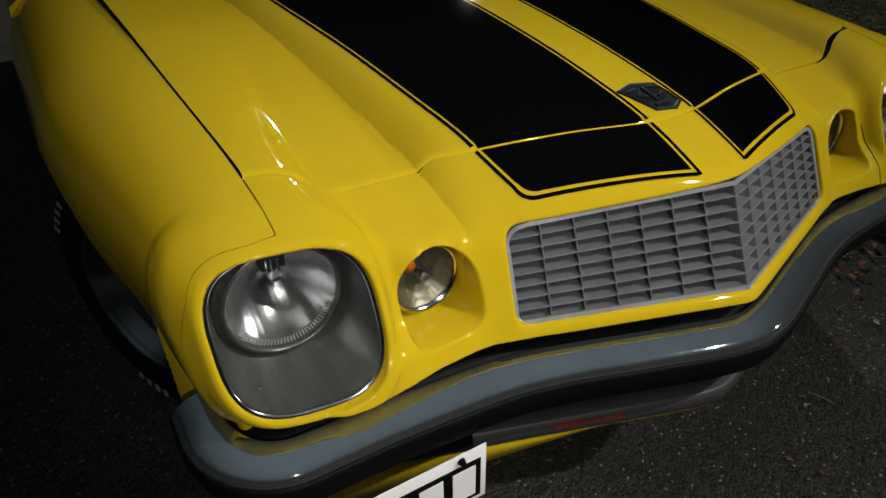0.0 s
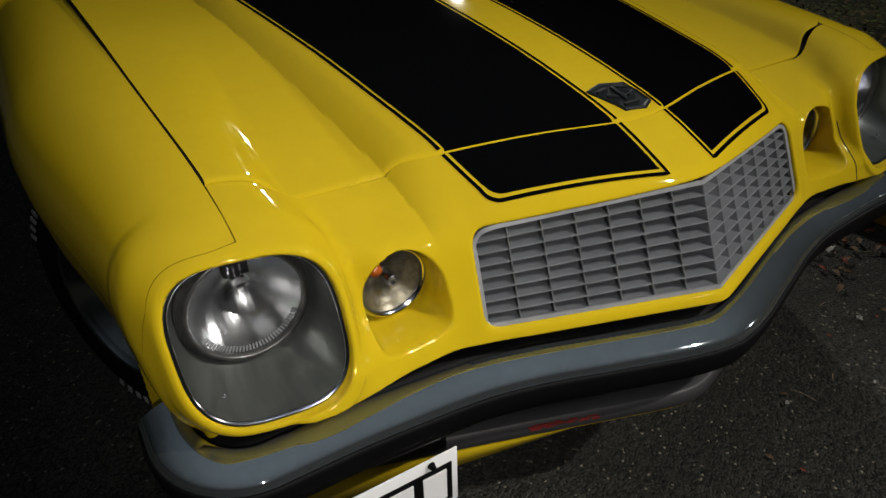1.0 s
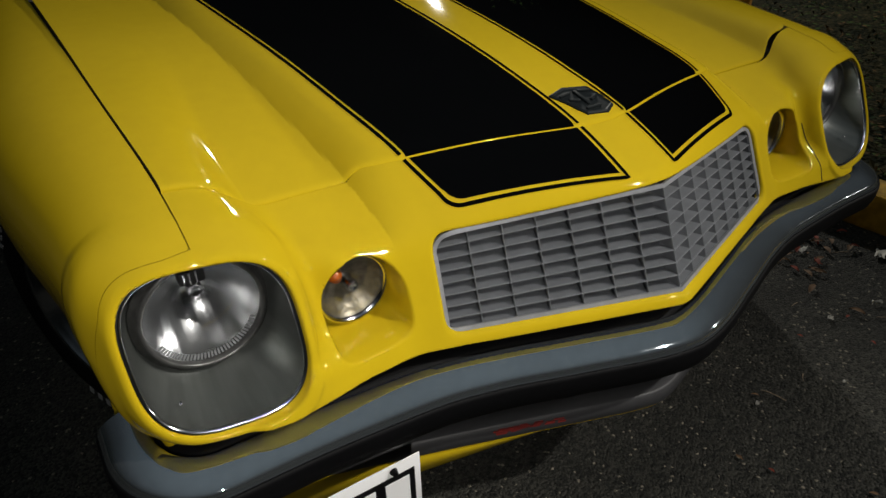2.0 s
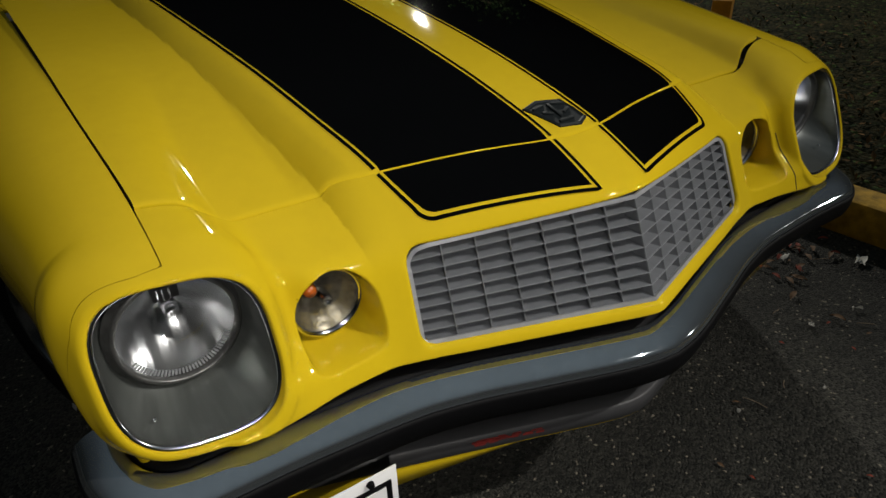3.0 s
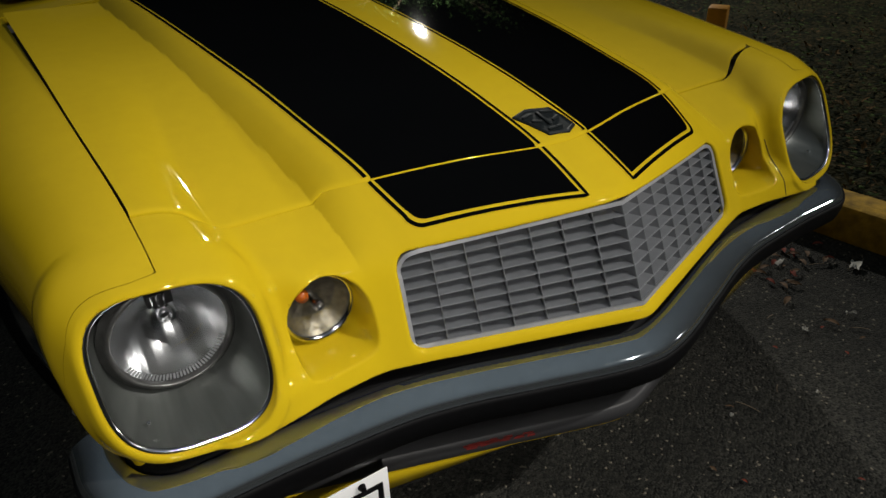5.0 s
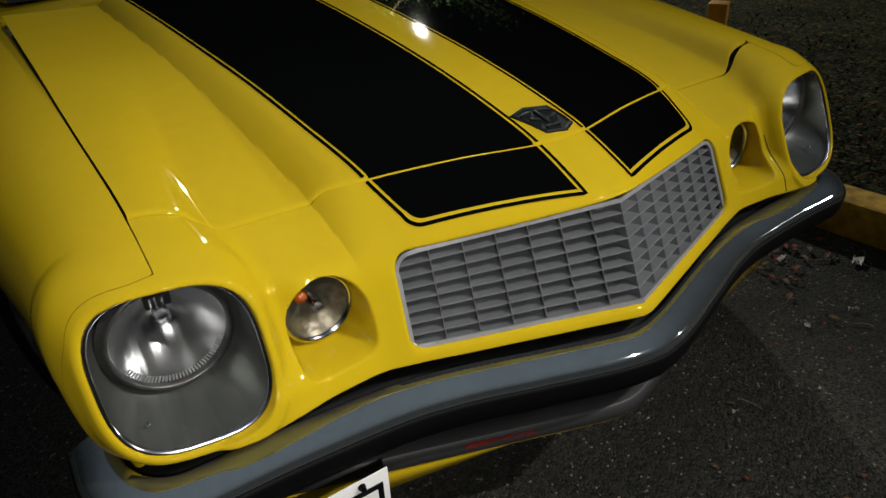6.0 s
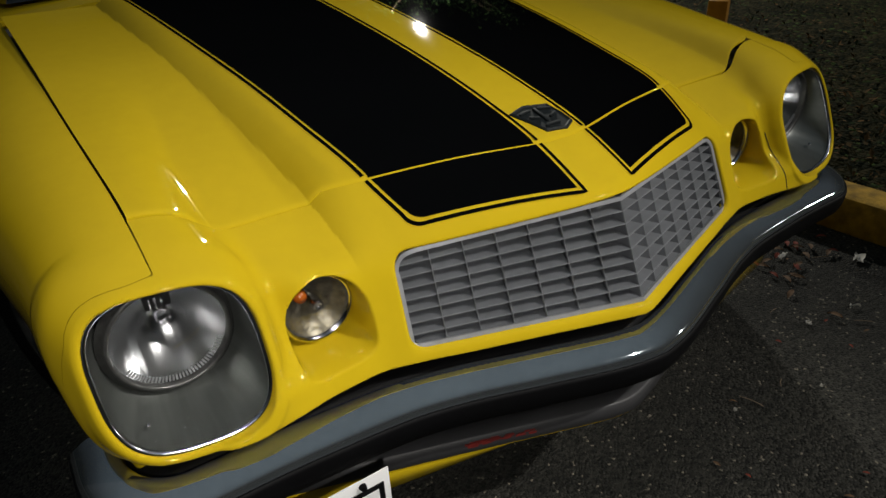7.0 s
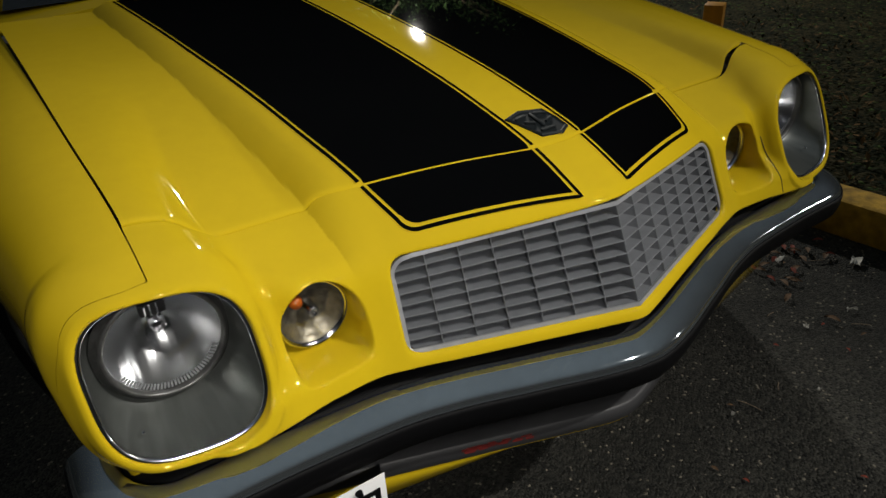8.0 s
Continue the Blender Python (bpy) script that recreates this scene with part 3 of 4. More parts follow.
PROFILE = [(0.0, -0.012), (0.001, -0.004), (0.005, -0.0005), (0.010, 0.0006), (0.018, 0.0003), (0.026, -0.001), (0.034, -0.0032), (0.042, -0.0062), (0.049, -0.0096), (0.0545, -0.0128), (0.0585, -0.0156), (0.0610, -0.0180), (0.0625, -0.0203), (0.0632, -0.0225), (0.0640, -0.0250), (0.0660, -0.0275), (0.0675, -0.030), (0.066, -0.05), (0.060, -0.075), (0.046, -0.090), (0.02, -0.098), (0.0, -0.098)]
verts, faces = sweep("face_bar", bumper_path(0.511), PROFILE)
me = mesh_of("face_bar", verts, faces)
me.set_sharp_from_angle(angle=radians(60))
bumper = part_mesh("bumper", me, CHROME, car, "dull chrome bumper bar with scratches")
verts, faces = sweep("rubber_strip", bumper_path(0.511), [(0.0665, -0.0285), (0.0700, -0.0300), (0.0720, -0.037), (0.0705, -0.060), (0.064, -0.080), (0.050, -0.094), (0.046, -0.088)])
part_mesh("rubber_strip", mesh_of("rubber_strip", verts, faces), RUBBER, bumper, "black rubber impact strip")
# black filler between bumper and body, and the dark panel below
verts, faces = sweep("filler", bumper_path(0.49), [(-0.004, 0.0), (-0.004, -0.11), (-0.06, -0.11), (-0.06, 0.012), (-0.02, 0.012)])
part_mesh("filler", mesh_of("filler", verts, faces), RUBBER, car, "black filler panel behind the bumper")

# ---- chin spoiler ----
def chin_y(x):
    return -0.014 + 0.372 * math.sqrt(x * x + 0.0016) * (1 - 0.10 * abs(x))


CHIN_X = np.linspace(-0.86, 0.86, 81)
verts, faces = sweep("air_dam", [(x, chin_y(x), 0.330) for x in CHIN_X], [(0.0, 0.0), (0.004, -0.002), (0.007, -0.032), (0.003, -0.036), (-0.05, -0.032), (-0.05, 0.0)])
air_dam = part_mesh("air_dam", mesh_of("air_dam", verts, faces), GREY, car, "grey plastic air dam with a red scuff")
verts = []
for x in CHIN_X:
    low = 0.294 - max(0.004, 0.19 * (abs(x) - 0.20))
    for dy, z in ((0.004, 0.296), (0.0, 0.292), (0.004, low), (0.03, low - 0.004)):
        verts.append((x, chin_y(x) - 0.003 + dy, z))
part_mesh("lower_valance", mesh_of("lower_valance", verts, grid_faces(81, 4)), PAINT, car, "yellow lower valance")
bm = bmesh.new()
for i in range(26):
    x = -0.275 + random.gauss(0, 0.028)
    box(bm, (x, chin_y(x) - 0.0062, 0.313 + random.uniform(-0.007, 0.007)), (random.uniform(0.008, 0.022), 0.002, random.uniform(0.002, 0.005)), Matrix.Rotation(-0.36, 4, "Z"))
part("scuff", bm, SCUFF, air_dam, "faded red paint scuff")

# dark sheet added under the bonnet, seen only through the gaps as painted shade
us, vs = np.linspace(-0.82, 0.82, 83), np.linspace(0.24, 1.62, 60)
verts = [(x, y, float(top(np.array(abs(x)), np.array(y))) - 0.035) for x in us for y in vs]
part_mesh("gap_shade_sheet", mesh_of("gap_shade_sheet", verts, grid_faces(83, 60)), DARK, car)

# ---- grille: an egg-crate of slats and fins in a bright frame ----
def grille_y(X, z):
    return 0.335 * X + 0.427 * (z - 0.564)


def grille_top(X):
    return 0.733 - 0.064 * X


def grille_side(z):
    return 0.398 - 0.07 * (z - 0.564)


grille = part_mesh("grille", mesh_of("grille", [(0, 0.05, 0.57), (0.001, 0.05, 0.57), (0, 0.05, 0.571)], [(0, 1, 2)]), DARK, car, "silver egg-crate grille with a pointed middle")
# front edges of slats and fins, a paler silver than the blades
EDGE = material("paler_silver_edge", (0.27, 0.28, 0.295), 0.4, 0.2, 0.0, 0.15, 60)
ROWS_N, COLS_N, DEEP = 8, 7, 0.05


def slab(bm, a, b, depth, thick_a, up, lean=0.0):
    """A thin blade from a to b on the grille's face, running back by depth."""
    a, b, t = Vector(a), Vector(b), Vector(up) * thick_a
    back = Vector((lean * depth, math.sqrt(1 - lean * lean) * depth, 0))
    vs = [bm.verts.new(p) for p in (a - t * 0.4, b - t * 0.4, b + t * 0.4, a + t * 0.4, a - t + back, b - t + back, b + t + back, a + t + back)]
    for f in ((0, 1, 2, 3), (5, 4, 7, 6), (4, 0, 3, 7), (1, 5, 6, 2), (3, 2, 6, 7), (4, 5, 1, 0)):
        bm.faces.new([vs[i] for i in f])


for side in (-1, 1):
    for r in range(0, ROWS_N):
        f = r / ROWS_N
        za, zb = 0.564 + (grille_top(0) - 0.564) * f, 0.562 + (grille_top(0.39) - 0.562) * f
        xb = grille_side(zb)
        bm = bmesh.new()
        slab(bm, (0, grille_y(0, za), za), (xb * side, grille_y(xb, zb), zb), DEEP, 0.0010, (0, 0, 1))
        bmesh.ops.recalc_face_normals(bm, faces=bm.faces)
        slat = part("slat", bm, GRILLE, grille, smooth=False)
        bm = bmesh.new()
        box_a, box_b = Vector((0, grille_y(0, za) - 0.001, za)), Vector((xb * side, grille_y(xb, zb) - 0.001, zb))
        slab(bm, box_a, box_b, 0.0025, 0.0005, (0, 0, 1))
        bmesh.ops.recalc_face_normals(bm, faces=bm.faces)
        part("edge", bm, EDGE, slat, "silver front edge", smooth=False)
    for c in range(0 if side > 0 else 1, COLS_N + 1):
        f = c / COLS_N
        xa, xb = 0.398 * f, 0.388 * f
        zt = grille_top(xb)
        bm = bmesh.new()
        slab(bm, (xa * side, grille_y(xa, 0.564) + 0.001, 0.562), (xb * side, grille_y(xb, zt) + 0.001, zt), 0.030, 0.0011, (1, 0, 0), -0.46 * side if c else 0.0)
        bmesh.ops.recalc_face_normals(bm, faces=bm.faces)
        fin = part("fin", bm, GRILLE, grille, smooth=False)
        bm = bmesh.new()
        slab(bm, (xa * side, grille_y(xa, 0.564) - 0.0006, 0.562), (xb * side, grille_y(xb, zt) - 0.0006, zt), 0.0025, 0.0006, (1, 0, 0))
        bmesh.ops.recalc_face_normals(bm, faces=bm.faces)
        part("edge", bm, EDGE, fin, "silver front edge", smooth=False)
# frame
ring = []
for s in (1, -1):
    half = [(x, grille_y(x, 0.562), 0.562) for x in np.linspace(0, 0.392, 12)]
    half += [(grille_side(z), grille_y(grille_side(z), z), z) for z in np.linspace(0.568, 0.675, 8)]
    half += [(0.358 + 0.033 * math.cos(a), grille_y(0.358 + 0.033 * math.cos(a), 0.678 + 0.031 * math.sin(a)), 0.678 + 0.031 * math.sin(a)) for a in np.linspace(0.1, math.pi / 2 - 0.1, 8)]
    half += [(x, grille_y(x, grille_top(x)), grille_top(x)) for x in np.linspace(0.35, 0, 12)]
    ring += half if s > 0 else [(-x, y, z) for x, y, z in reversed(half)][1:-1]
verts, faces = sweep("frame", ring, [(-0.0036, -0.003), (0.0036, -0.003), (0.0036, 0.003), (-0.0036, 0.003)], closed_path=True, up=(0, -1, 0.4))
part_mesh("frame", mesh_of("frame", verts, faces, smooth=False), FRAME, grille, "pale silver grille frame")
bm = bmesh.new()
for side in (-1, 1):
    q = [bm.verts.new(p) for p in ((0, 0.062, 0.55), (0.41 * side, 0.20, 0.55), (0.41 * side, 0.265, 0.73), (0, 0.135, 0.745))]
    bm.faces.new(q)
part("backing", bm, DARK, grille, smooth=False)

# ---- headlamps ----
LAMP_Y, LAMP_Z, LAMP_X = 0.258, 0.675, 0.739


def outline(a, hw, hh, n=3.0):
    c, s = math.cos(a), math.sin(a)
    u = math.copysign(abs(c) ** (2 / n), c)
    v = math.copysign(abs(s) ** (2 / n), s)
    z = EYE_Z + hh * v
    return EYE_X + hw * u * (1 + 0.18 * (z - EYE_Z)), z


DULL = material("dull_steel_ring", (0.16, 0.16, 0.155), 0.35, 0.8, 0, 0.3, 80)


def headlamp(side):
    n = 96
    angles = [2 * math.pi * i / n for i in range(n)]
    bowl, rows = [], 14
    for a in angles:
        xo, zo = outline(a, EYE_W - 0.001, EYE_H - 0.001)
        yo = rim_y(xo, zo) + 0.004
        xi, zi = LAMP_X + 0.0885 * math.cos(a), LAMP_Z + 0.0885 * math.sin(a)
        for j in range(rows):
            t = j / (rows - 1)
            # the bowl runs straight in, then turns towards the lamp
            w = t ** 1.5
            bowl.append(((xo + (xi - xo) * w) * side, yo + (LAMP_Y + 0.012 - yo) * (1 - (1 - t) ** 1.35), zo + (zi - zo) * w))
    lamp_ob = part_mesh("headlamp", mesh_of("headlamp", bowl, grid_faces(n, rows, wrap_u=True, flip=side < 0)), BOWL, car, "round headlamp in a deep argent bowl with a bright rim")
    ring = []
    for a in angles:
        x, z = outline(a, EYE_W - 0.002, EYE_H - 0.002)
        ring.append((x * side, rim_y(x, z) + 0.003, z))
    verts, faces = sweep("rim", ring, [(0.0048 * math.cos(t), 0.0040 * math.sin(t)) for t in np.linspace(0, 2 * math.pi, 10, endpoint=False)], closed_path=True, up=(0, -1, 0.4))
    part_mesh("rim", mesh_of("rim", verts, faces), TRIM, lamp_ob, "thin polished metal rim")
    place = Matrix.Translation((LAMP_X * side, LAMP_Y, LAMP_Z)) @ Matrix.Rotation(math.pi / 2, 4, "X") @ Matrix.Scale(0.95, 4)
    # retaining ring, reflector, glass, bulb shield
    v, f = lathe([(0.089, 0.0), (0.106, 0.0), (0.106, 0.003), (0.097, 0.005), (0.097, 0.013), (0.093, 0.018), (0.089, 0.016), (0.0885, 0.004)], 96, place)
    part_mesh("retaining_ring", mesh_of("retaining_ring", v, f), DULL, lamp_ob)
    v, f = lathe([(0.0895 * math.sqrt(t), -0.075 + 0.078 * t) for t in np.linspace(0.0, 1, 22) ** 1.5 + 1e-6], 96, place)
    part_mesh("reflector", mesh_of("reflector", v, f), MIRROR, lamp_ob, "mirrored lamp reflector")
    v, f = lathe([(0.0875 * t, 0.005 + 0.013 * (1 - t * t)) for t in np.linspace(1, 1e-3, 20)], 96, place)
    verts = [Vector(p) for p in v]
    g = part_mesh("lens", mesh_of("lens", verts, f), glass, lamp_ob, "clear fluted glass lens")
    g.visible_shadow = False
    v, f = lathe([(0.0001, 0.005), (0.009, 0.005), (0.012, 0.002), (0.013, -0.02), (0.012, -0.03), (0.010, -0.05), (0.010, -0.07)], 32, place @ Matrix.Translation((0, 0.030, 0)))
    part_mesh("bulb_shield", mesh_of("bulb_shield", v, f), TRIM, lamp_ob, "chrome bulb shield")
    # dark bulb holder seen through the glass
    bm = bmesh.new()
    box(bm, (0, 0.050, -0.026), (0.040, 0.022, 0.022))
    bm.transform(place)
    part("bulb_holder", bm, DARK, lamp_ob, bevel=0.003)
    # bright bars stand in for stripes of the bulb shield mirrored in the reflector
    for dx in (-0.012, -0.004, 0.006):
        bm = bmesh.new()
        box(bm, (dx, 0.050, -0.0145), (0.003, 0.020, 0.002))
        bm.transform(place)
        part("mirrored_stripe", bm, TRIM, lamp_ob)
    # moulded ribs along the lens's lower edge
    for i in range(34):
        a = math.radians(-152 + i * 124 / 33)
        bm = bmesh.new()
        box(bm, (0, 0, 0), (0.010, 0.0028, 0.002))
        bm.transform(place @ Matrix.Rotation(a, 4, "Z") @ Matrix.Translation((0.0815, 0, 0.0065)))
        part("rib", bm, FRAME, g)
    # screw in the bowl
    bm = bmesh.new()
    bmesh.ops.create_uvsphere(bm, u_segments=10, v_segments=6, radius=0.0035, matrix=Matrix.Translation((0.808 * side, 0.1965, 0.577)))
    part("screw", bm, TRIM, lamp_ob)


for side in (-1, 1):
    headlamp(side)

# ---- turn lamps ----
def turn_lamp(side):
    place = Matrix.Translation((0.518 * side, 0.230, 0.643)) @ Matrix.Rotation(math.pi / 2, 4, "X")
    v, f = lathe([(0.057, 0.0), (0.0625, 0.002), (0.063, 0.008), (0.060, 0.012), (0.0565, 0.008)], 64, place)
    body = part_mesh("turn_lamp", mesh_of("turn_lamp", v, f), TRIM, car, "round smoked turn lamp with a chrome ring")
    v, f = lathe([(0.058 * math.sqrt(t), -0.03 + 0.03 * t) for t in np.linspace(0, 1, 12) ** 1.5 + 1e-6], 64, place)
    part_mesh("reflector", mesh_of("reflector", v, f), SMOKE, body, "ribbed grey reflector")
    v, f = lathe([(0.0575 * t, 0.003 + 0.008 * (1 - t * t)) for t in np.linspace(1, 1e-3, 12)], 64, place)
    g = part_mesh("lens", mesh_of("lens", v, f), glass, body, "clear domed lens")
    g.visible_shadow = False
    v, f = lathe([(0.0001, -0.003), (0.004, -0.003), (0.0055, 0.001), (0.009, 0.0), (0.011, -0.008), (0.011, -0.03)], 20, place @ Matrix.Translation((0.004, -0.002, 0.001)))
    part_mesh("bulb", mesh_of("bulb", v, f), TRIM, body)
    v, f = lathe([(0.0001, 0.006), (0.009, 0.003), (0.012, -0.004), (0.012, -0.016)], 24, place @ Matrix.Translation((-0.020, 0.022, -0.004)))
    part_mesh("amber_reflex", mesh_of("amber_reflex", v, f), AMBER, body, "amber bulb")


for side in (-1, 1):
    turn_lamp(side)

# ---- bonnet badge ----
def badge():
    bm = bmesh.new()
    shape = [(-0.051, 0.315), (-0.012, 0.327), (0.040, 0.314), (0.046, 0.278), (0.047, 0.247), (0.021, 0.232), (-0.023, 0.240), (-0.039, 0.285)]
    loops = []
    for lift, inset in ((0.0, 1.0), (0.004, 1.0), (0.006, 0.93), (0.0035, 0.86)):
        cx, cy = 0.0, 0.280
        loops.append([bm.verts.new((cx + (x - cx) * inset, cy + (y - cy) * inset, float(top(np.array(abs(cx + (x - cx) * inset)), np.array(cy + (y - cy) * inset))) + lift)) for x, y in shape])
    for a, b in zip(loops, loops[1:]):
        for i in range(8):
            bm.faces.new((a[i], a[(i + 1) % 8], b[(i + 1) % 8], b[i]))
    bm.faces.new(loops[-1])
    bmesh.ops.recalc_face_normals(bm, faces=bm.faces)
    ob = part("badge", bm, BADGE, hood, "dark cast metal badge", smooth=False)
    for i, (x, y, w, l, turn) in enumerate(((-0.024, 0.303, 0.028, 0.006, 10), (0.022, 0.302, 0.028, 0.006, -16), (0.001, 0.285, 0.007, 0.045, 0), (-0.018, 0.281, 0.022, 0.006, -25), (0.024, 0.278, 0.022, 0.006, 25), (0.002, 0.252, 0.034, 0.006, 0))):
        bm = bmesh.new()
        z = float(top(np.array(abs(x)), np.array(y))) + 0.004
        box(bm, (x, y, z), (w, l, 0.006), Matrix.Rotation(radians(14), 4, "X") @ Matrix.Rotation(radians(turn), 4, "Z"))
        part("ridge", bm, BADGE, ob, bevel=0.0015)


BADGE = material("badge_metal", (0.008, 0.011, 0.012), 0.6, 0.1, 0.0, 0.3, 150, spec=0.25)
badge()

# ---- number plate, its characters as plain bars ----
plate = thing("number_plate", "white number plate with black field under the bumper", "number plate")
bm = bmesh.new()
box(bm, (-0.68, 0.069, 0.341), (0.36, 0.003, 0.125))
part("plate", bm, WHITE, plate, bevel=0.001)
bm = bmesh.new()
box(bm, (-0.68, 0.0665, 0.334), (0.336, 0.002, 0.088))
part("field", bm, RUBBER, plate)
for i in range(5):
    bm = bmesh.new()
    box(bm, (-0.545 - i * 0.062, 0.065, 0.334), (0.044, 0.002, 0.068))
    part("character_bar", bm, WHITE, plate)
bm = bmesh.new()
bmesh.ops.create_cone(bm, cap_ends=True, segments=12, radius1=0.007, radius2=0.005, depth=0.008, matrix=Matrix.Translation((-0.55, 0.062, 0.392)) @ Matrix.Rotation(math.pi / 2, 4, "X"))
part("bolt", bm, RUBBER, plate)

# ---- front wheels ----
STEEL = material("polished_steel", (0.40, 0.41, 0.42), 0.2, 1.0, 0, 0.2, 50)


def wheel(side, y_hub, x_hub, steer):
    hub = Matrix.Translation((x_hub * side, y_hub, 0.325)) @ Matrix.Rotation(radians(steer), 4, "Z") @ Matrix.Rotation(math.pi / 2 * side, 4, "Y")
    v, f = lathe([(0.19, -0.01), (0.20, 0.0), (0.235, 0.004), (0.28, 0.0), (0.31, -0.012), (0.323, -0.03), (0.325, -0.06), (0.325, -0.17), (0.31, -0.20), (0.19, -0.20)], 96, hub)
    w = part_mesh("wheel", mesh_of("wheel", v, f), RUBBER, car, "black tyre with pale lettering on a bright rim")
    v, f = lathe([(0.192, -0.004), (0.196, 0.002), (0.192, 0.006), (0.182, 0.0), (0.178, -0.012), (0.172, -0.014), (0.166, -0.05), (0.12, -0.06), (0.07, -0.03), (0.03, -0.02), (0.0001, -0.02)], 96, hub)
    part_mesh("rim", mesh_of("rim", v, f), STEEL, w, "polished dished steel rim")
    for base in (0.84, 2.82, 4.9):
        for i in range(4):
            a = base + i * 0.11
            bm = bmesh.new()
            box(bm, (0, 0, 0), (0.019, 0.014, 0.002))
            bm.transform(hub @ Matrix.Rotation(a, 4, "Z") @ Matrix.Translation((0.284, 0, 0.0022)))
            part("letter_bar", bm, WHITE_DIM, w)


WHITE_DIM = material("tyre_lettering", (0.22, 0.22, 0.22), 0.8)
for side in (-1, 1):
    wheel(side, 0.90, 0.895, 25)
    wheel(side, ARCH_Y + 2.74, 0.93, 0)

# ---- closing the car behind: inner structure in the dark ----
bm = bmesh.new()
box(bm, (0, 1.0, 0.58), (1.40, 1.20, 0.34))
part("engine_bay", bm, DARK, car)

# the rest of the coupe behind the bonnet: lower body, cabin and glass
# unseen; added so that its bulk shades the road on the left
WINDOW = material("dark_window", (0.01, 0.012, 0.012), 0.05, 0.0, 1.0)
half_w = curve_through([1.645, 2.4, 3.4, 4.2, 4.72], [0.972, 0.955, 0.965, 0.95, 0.86])
belt = curve_through([1.645, 2.2, 3.3, 4.1, 4.72], [0.905, 0.92, 0.93, 0.93, 0.86])
verts, ys = [], np.linspace(1.645, 4.72, 60)
for y in ys:
    w, zb, dy = float(half_w(y)), float(belt(y)), abs(y - ARCH_Y - 2.74) / 0.36
    low = 0.24 if dy >= 1 else 0.33 + 0.35 * math.sqrt(1 - dy * dy)
    half = [(w - 0.05, low), (w - 0.015, max(low, 0.45)), (w, max(low, 0.66) + 0.002), (w - 0.02, zb - 0.06), (w - 0.10, zb), (0.45, zb + 0.02), (0.0, zb + 0.025)]
    verts += [(-x, y, z) for x, z in half] + [(x, y, z) for x, z in reversed(half[:-1])]
faces = grid_faces(60, 13)
faces += [tuple(range(13)), tuple(59 * 13 + k for k in reversed(range(13)))]
lower = mesh_of("rear_body", verts, faces)
lower.set_sharp_from_angle(angle=radians(50))
part_mesh("rear_body", lower, PAINT, car, "yellow doors and rear quarters")
base = [(0.74, 1.78), (0.82, 2.10), (0.84, 3.0), (0.78, 3.9), (0.60, 4.12)]
roof = [(0.56, 2.42, 1.215), (0.60, 2.55, 1.235), (0.61, 3.0, 1.25), (0.59, 3.25, 1.235), (0.52, 3.42, 1.20)]
for name, k0, k1 in (("side_window", 1, 2), ("rear_pillar", 2, 4)):
    for side in (-1, 1):
        bm = bmesh.new()
        ring = [(base[k][0], base[k][1], float(belt(base[k][1]))) for k in range(k0, k1 + 1)] + [roof[k] for k in range(k1, k0 - 1, -1)]
        bm.faces.new([bm.verts.new((x * side, y, z)) for x, y, z in ring])
        bmesh.ops.solidify(bm, geom=list(bm.faces), thickness=0.02)
        part(name, bm, WINDOW if "window" in name else PAINT, car, smooth=False)
for name, k in (("windscreen", 0), ("rear_window", 4)):
    bm = bmesh.new()
    b, r = base[k], roof[k]
    bm.faces.new([bm.verts.new(p) for p in ((-b[0], b[1], 0.93), (b[0], b[1], 0.93), r, (-r[0], r[1], r[2]))])
    bmesh.ops.solidify(bm, geom=list(bm.faces), thickness=0.01)
    part(name, bm, WINDOW, car, smooth=False)
for side in (-1, 1):
    bm = bmesh.new()
    ring = [(base[0][0], base[0][1], 0.93), (base[1][0], base[1][1], 0.92), roof[1], roof[0]]
    bm.faces.new([bm.verts.new((x * side, y, z)) for x, y, z in ring])
    bmesh.ops.solidify(bm, geom=list(bm.faces), thickness=0.03)
    part("windscreen_pillar", bm, PAINT, car, smooth=False)
verts = [(x * s, y, z + 0.012 * (1 - s * s)) for x, y, z in roof for s in np.linspace(-1, 1, 9)]
part_mesh("roof", mesh_of("roof", verts, grid_faces(5, 9, flip=True)), PAINT, car, "yellow roof")

# ---- post on the verge ----
bm = bmesh.new()
box(bm, (2.04, 1.41, 0.30), (0.085, 0.085, 0.55), Matrix.Rotation(0.5, 4, "Z"))
post = part("post", bm, POST, None, bevel=0.004)
tagged(post, "short yellow painted metal post on the verge", "post")

# ---- litter in the gutter and leaves on the verge ----
LEAF_BROWN = material("dry_leaf", (0.13, 0.07, 0.03), 0.8, 0, 0, 0.5, 60)
LEAF_GREEN = material("fallen_green_leaf", (0.03, 0.055, 0.012), 0.7, 0, 0, 0.5, 60)
PAPER = material("paper_scrap", (0.55, 0.53, 0.48), 0.8, 0, 0, 0.2, 60)
TWIG = material("dry_twig", (0.20, 0.15, 0.10), 0.9, 0, 0, 0.4, 80)
RUST = material("red_leaf", (0.22, 0.035, 0.015), 0.8, 0, 0, 0.4, 60)
rng = random.Random(7)


def leaf_mesh(name, length, width, mat, curl):
    verts, n = [], 7
    for i in range(n):
        t = i / (n - 1)
        w = width * math.sin(math.pi * min(1, t * 0.96 + 0.04)) ** 0.8 * (1 - 0.3 * t)
        z = curl * math.sin(math.pi * t) + 0.003
        verts += [(t * length - length / 2, -w, z + 0.004), (t * length - length / 2, 0, z), (t * length - length / 2, w, z + 0.004)]
    me = mesh_of(name, verts, grid_faces(n, 3))
    me.materials.append(mat)
    return me


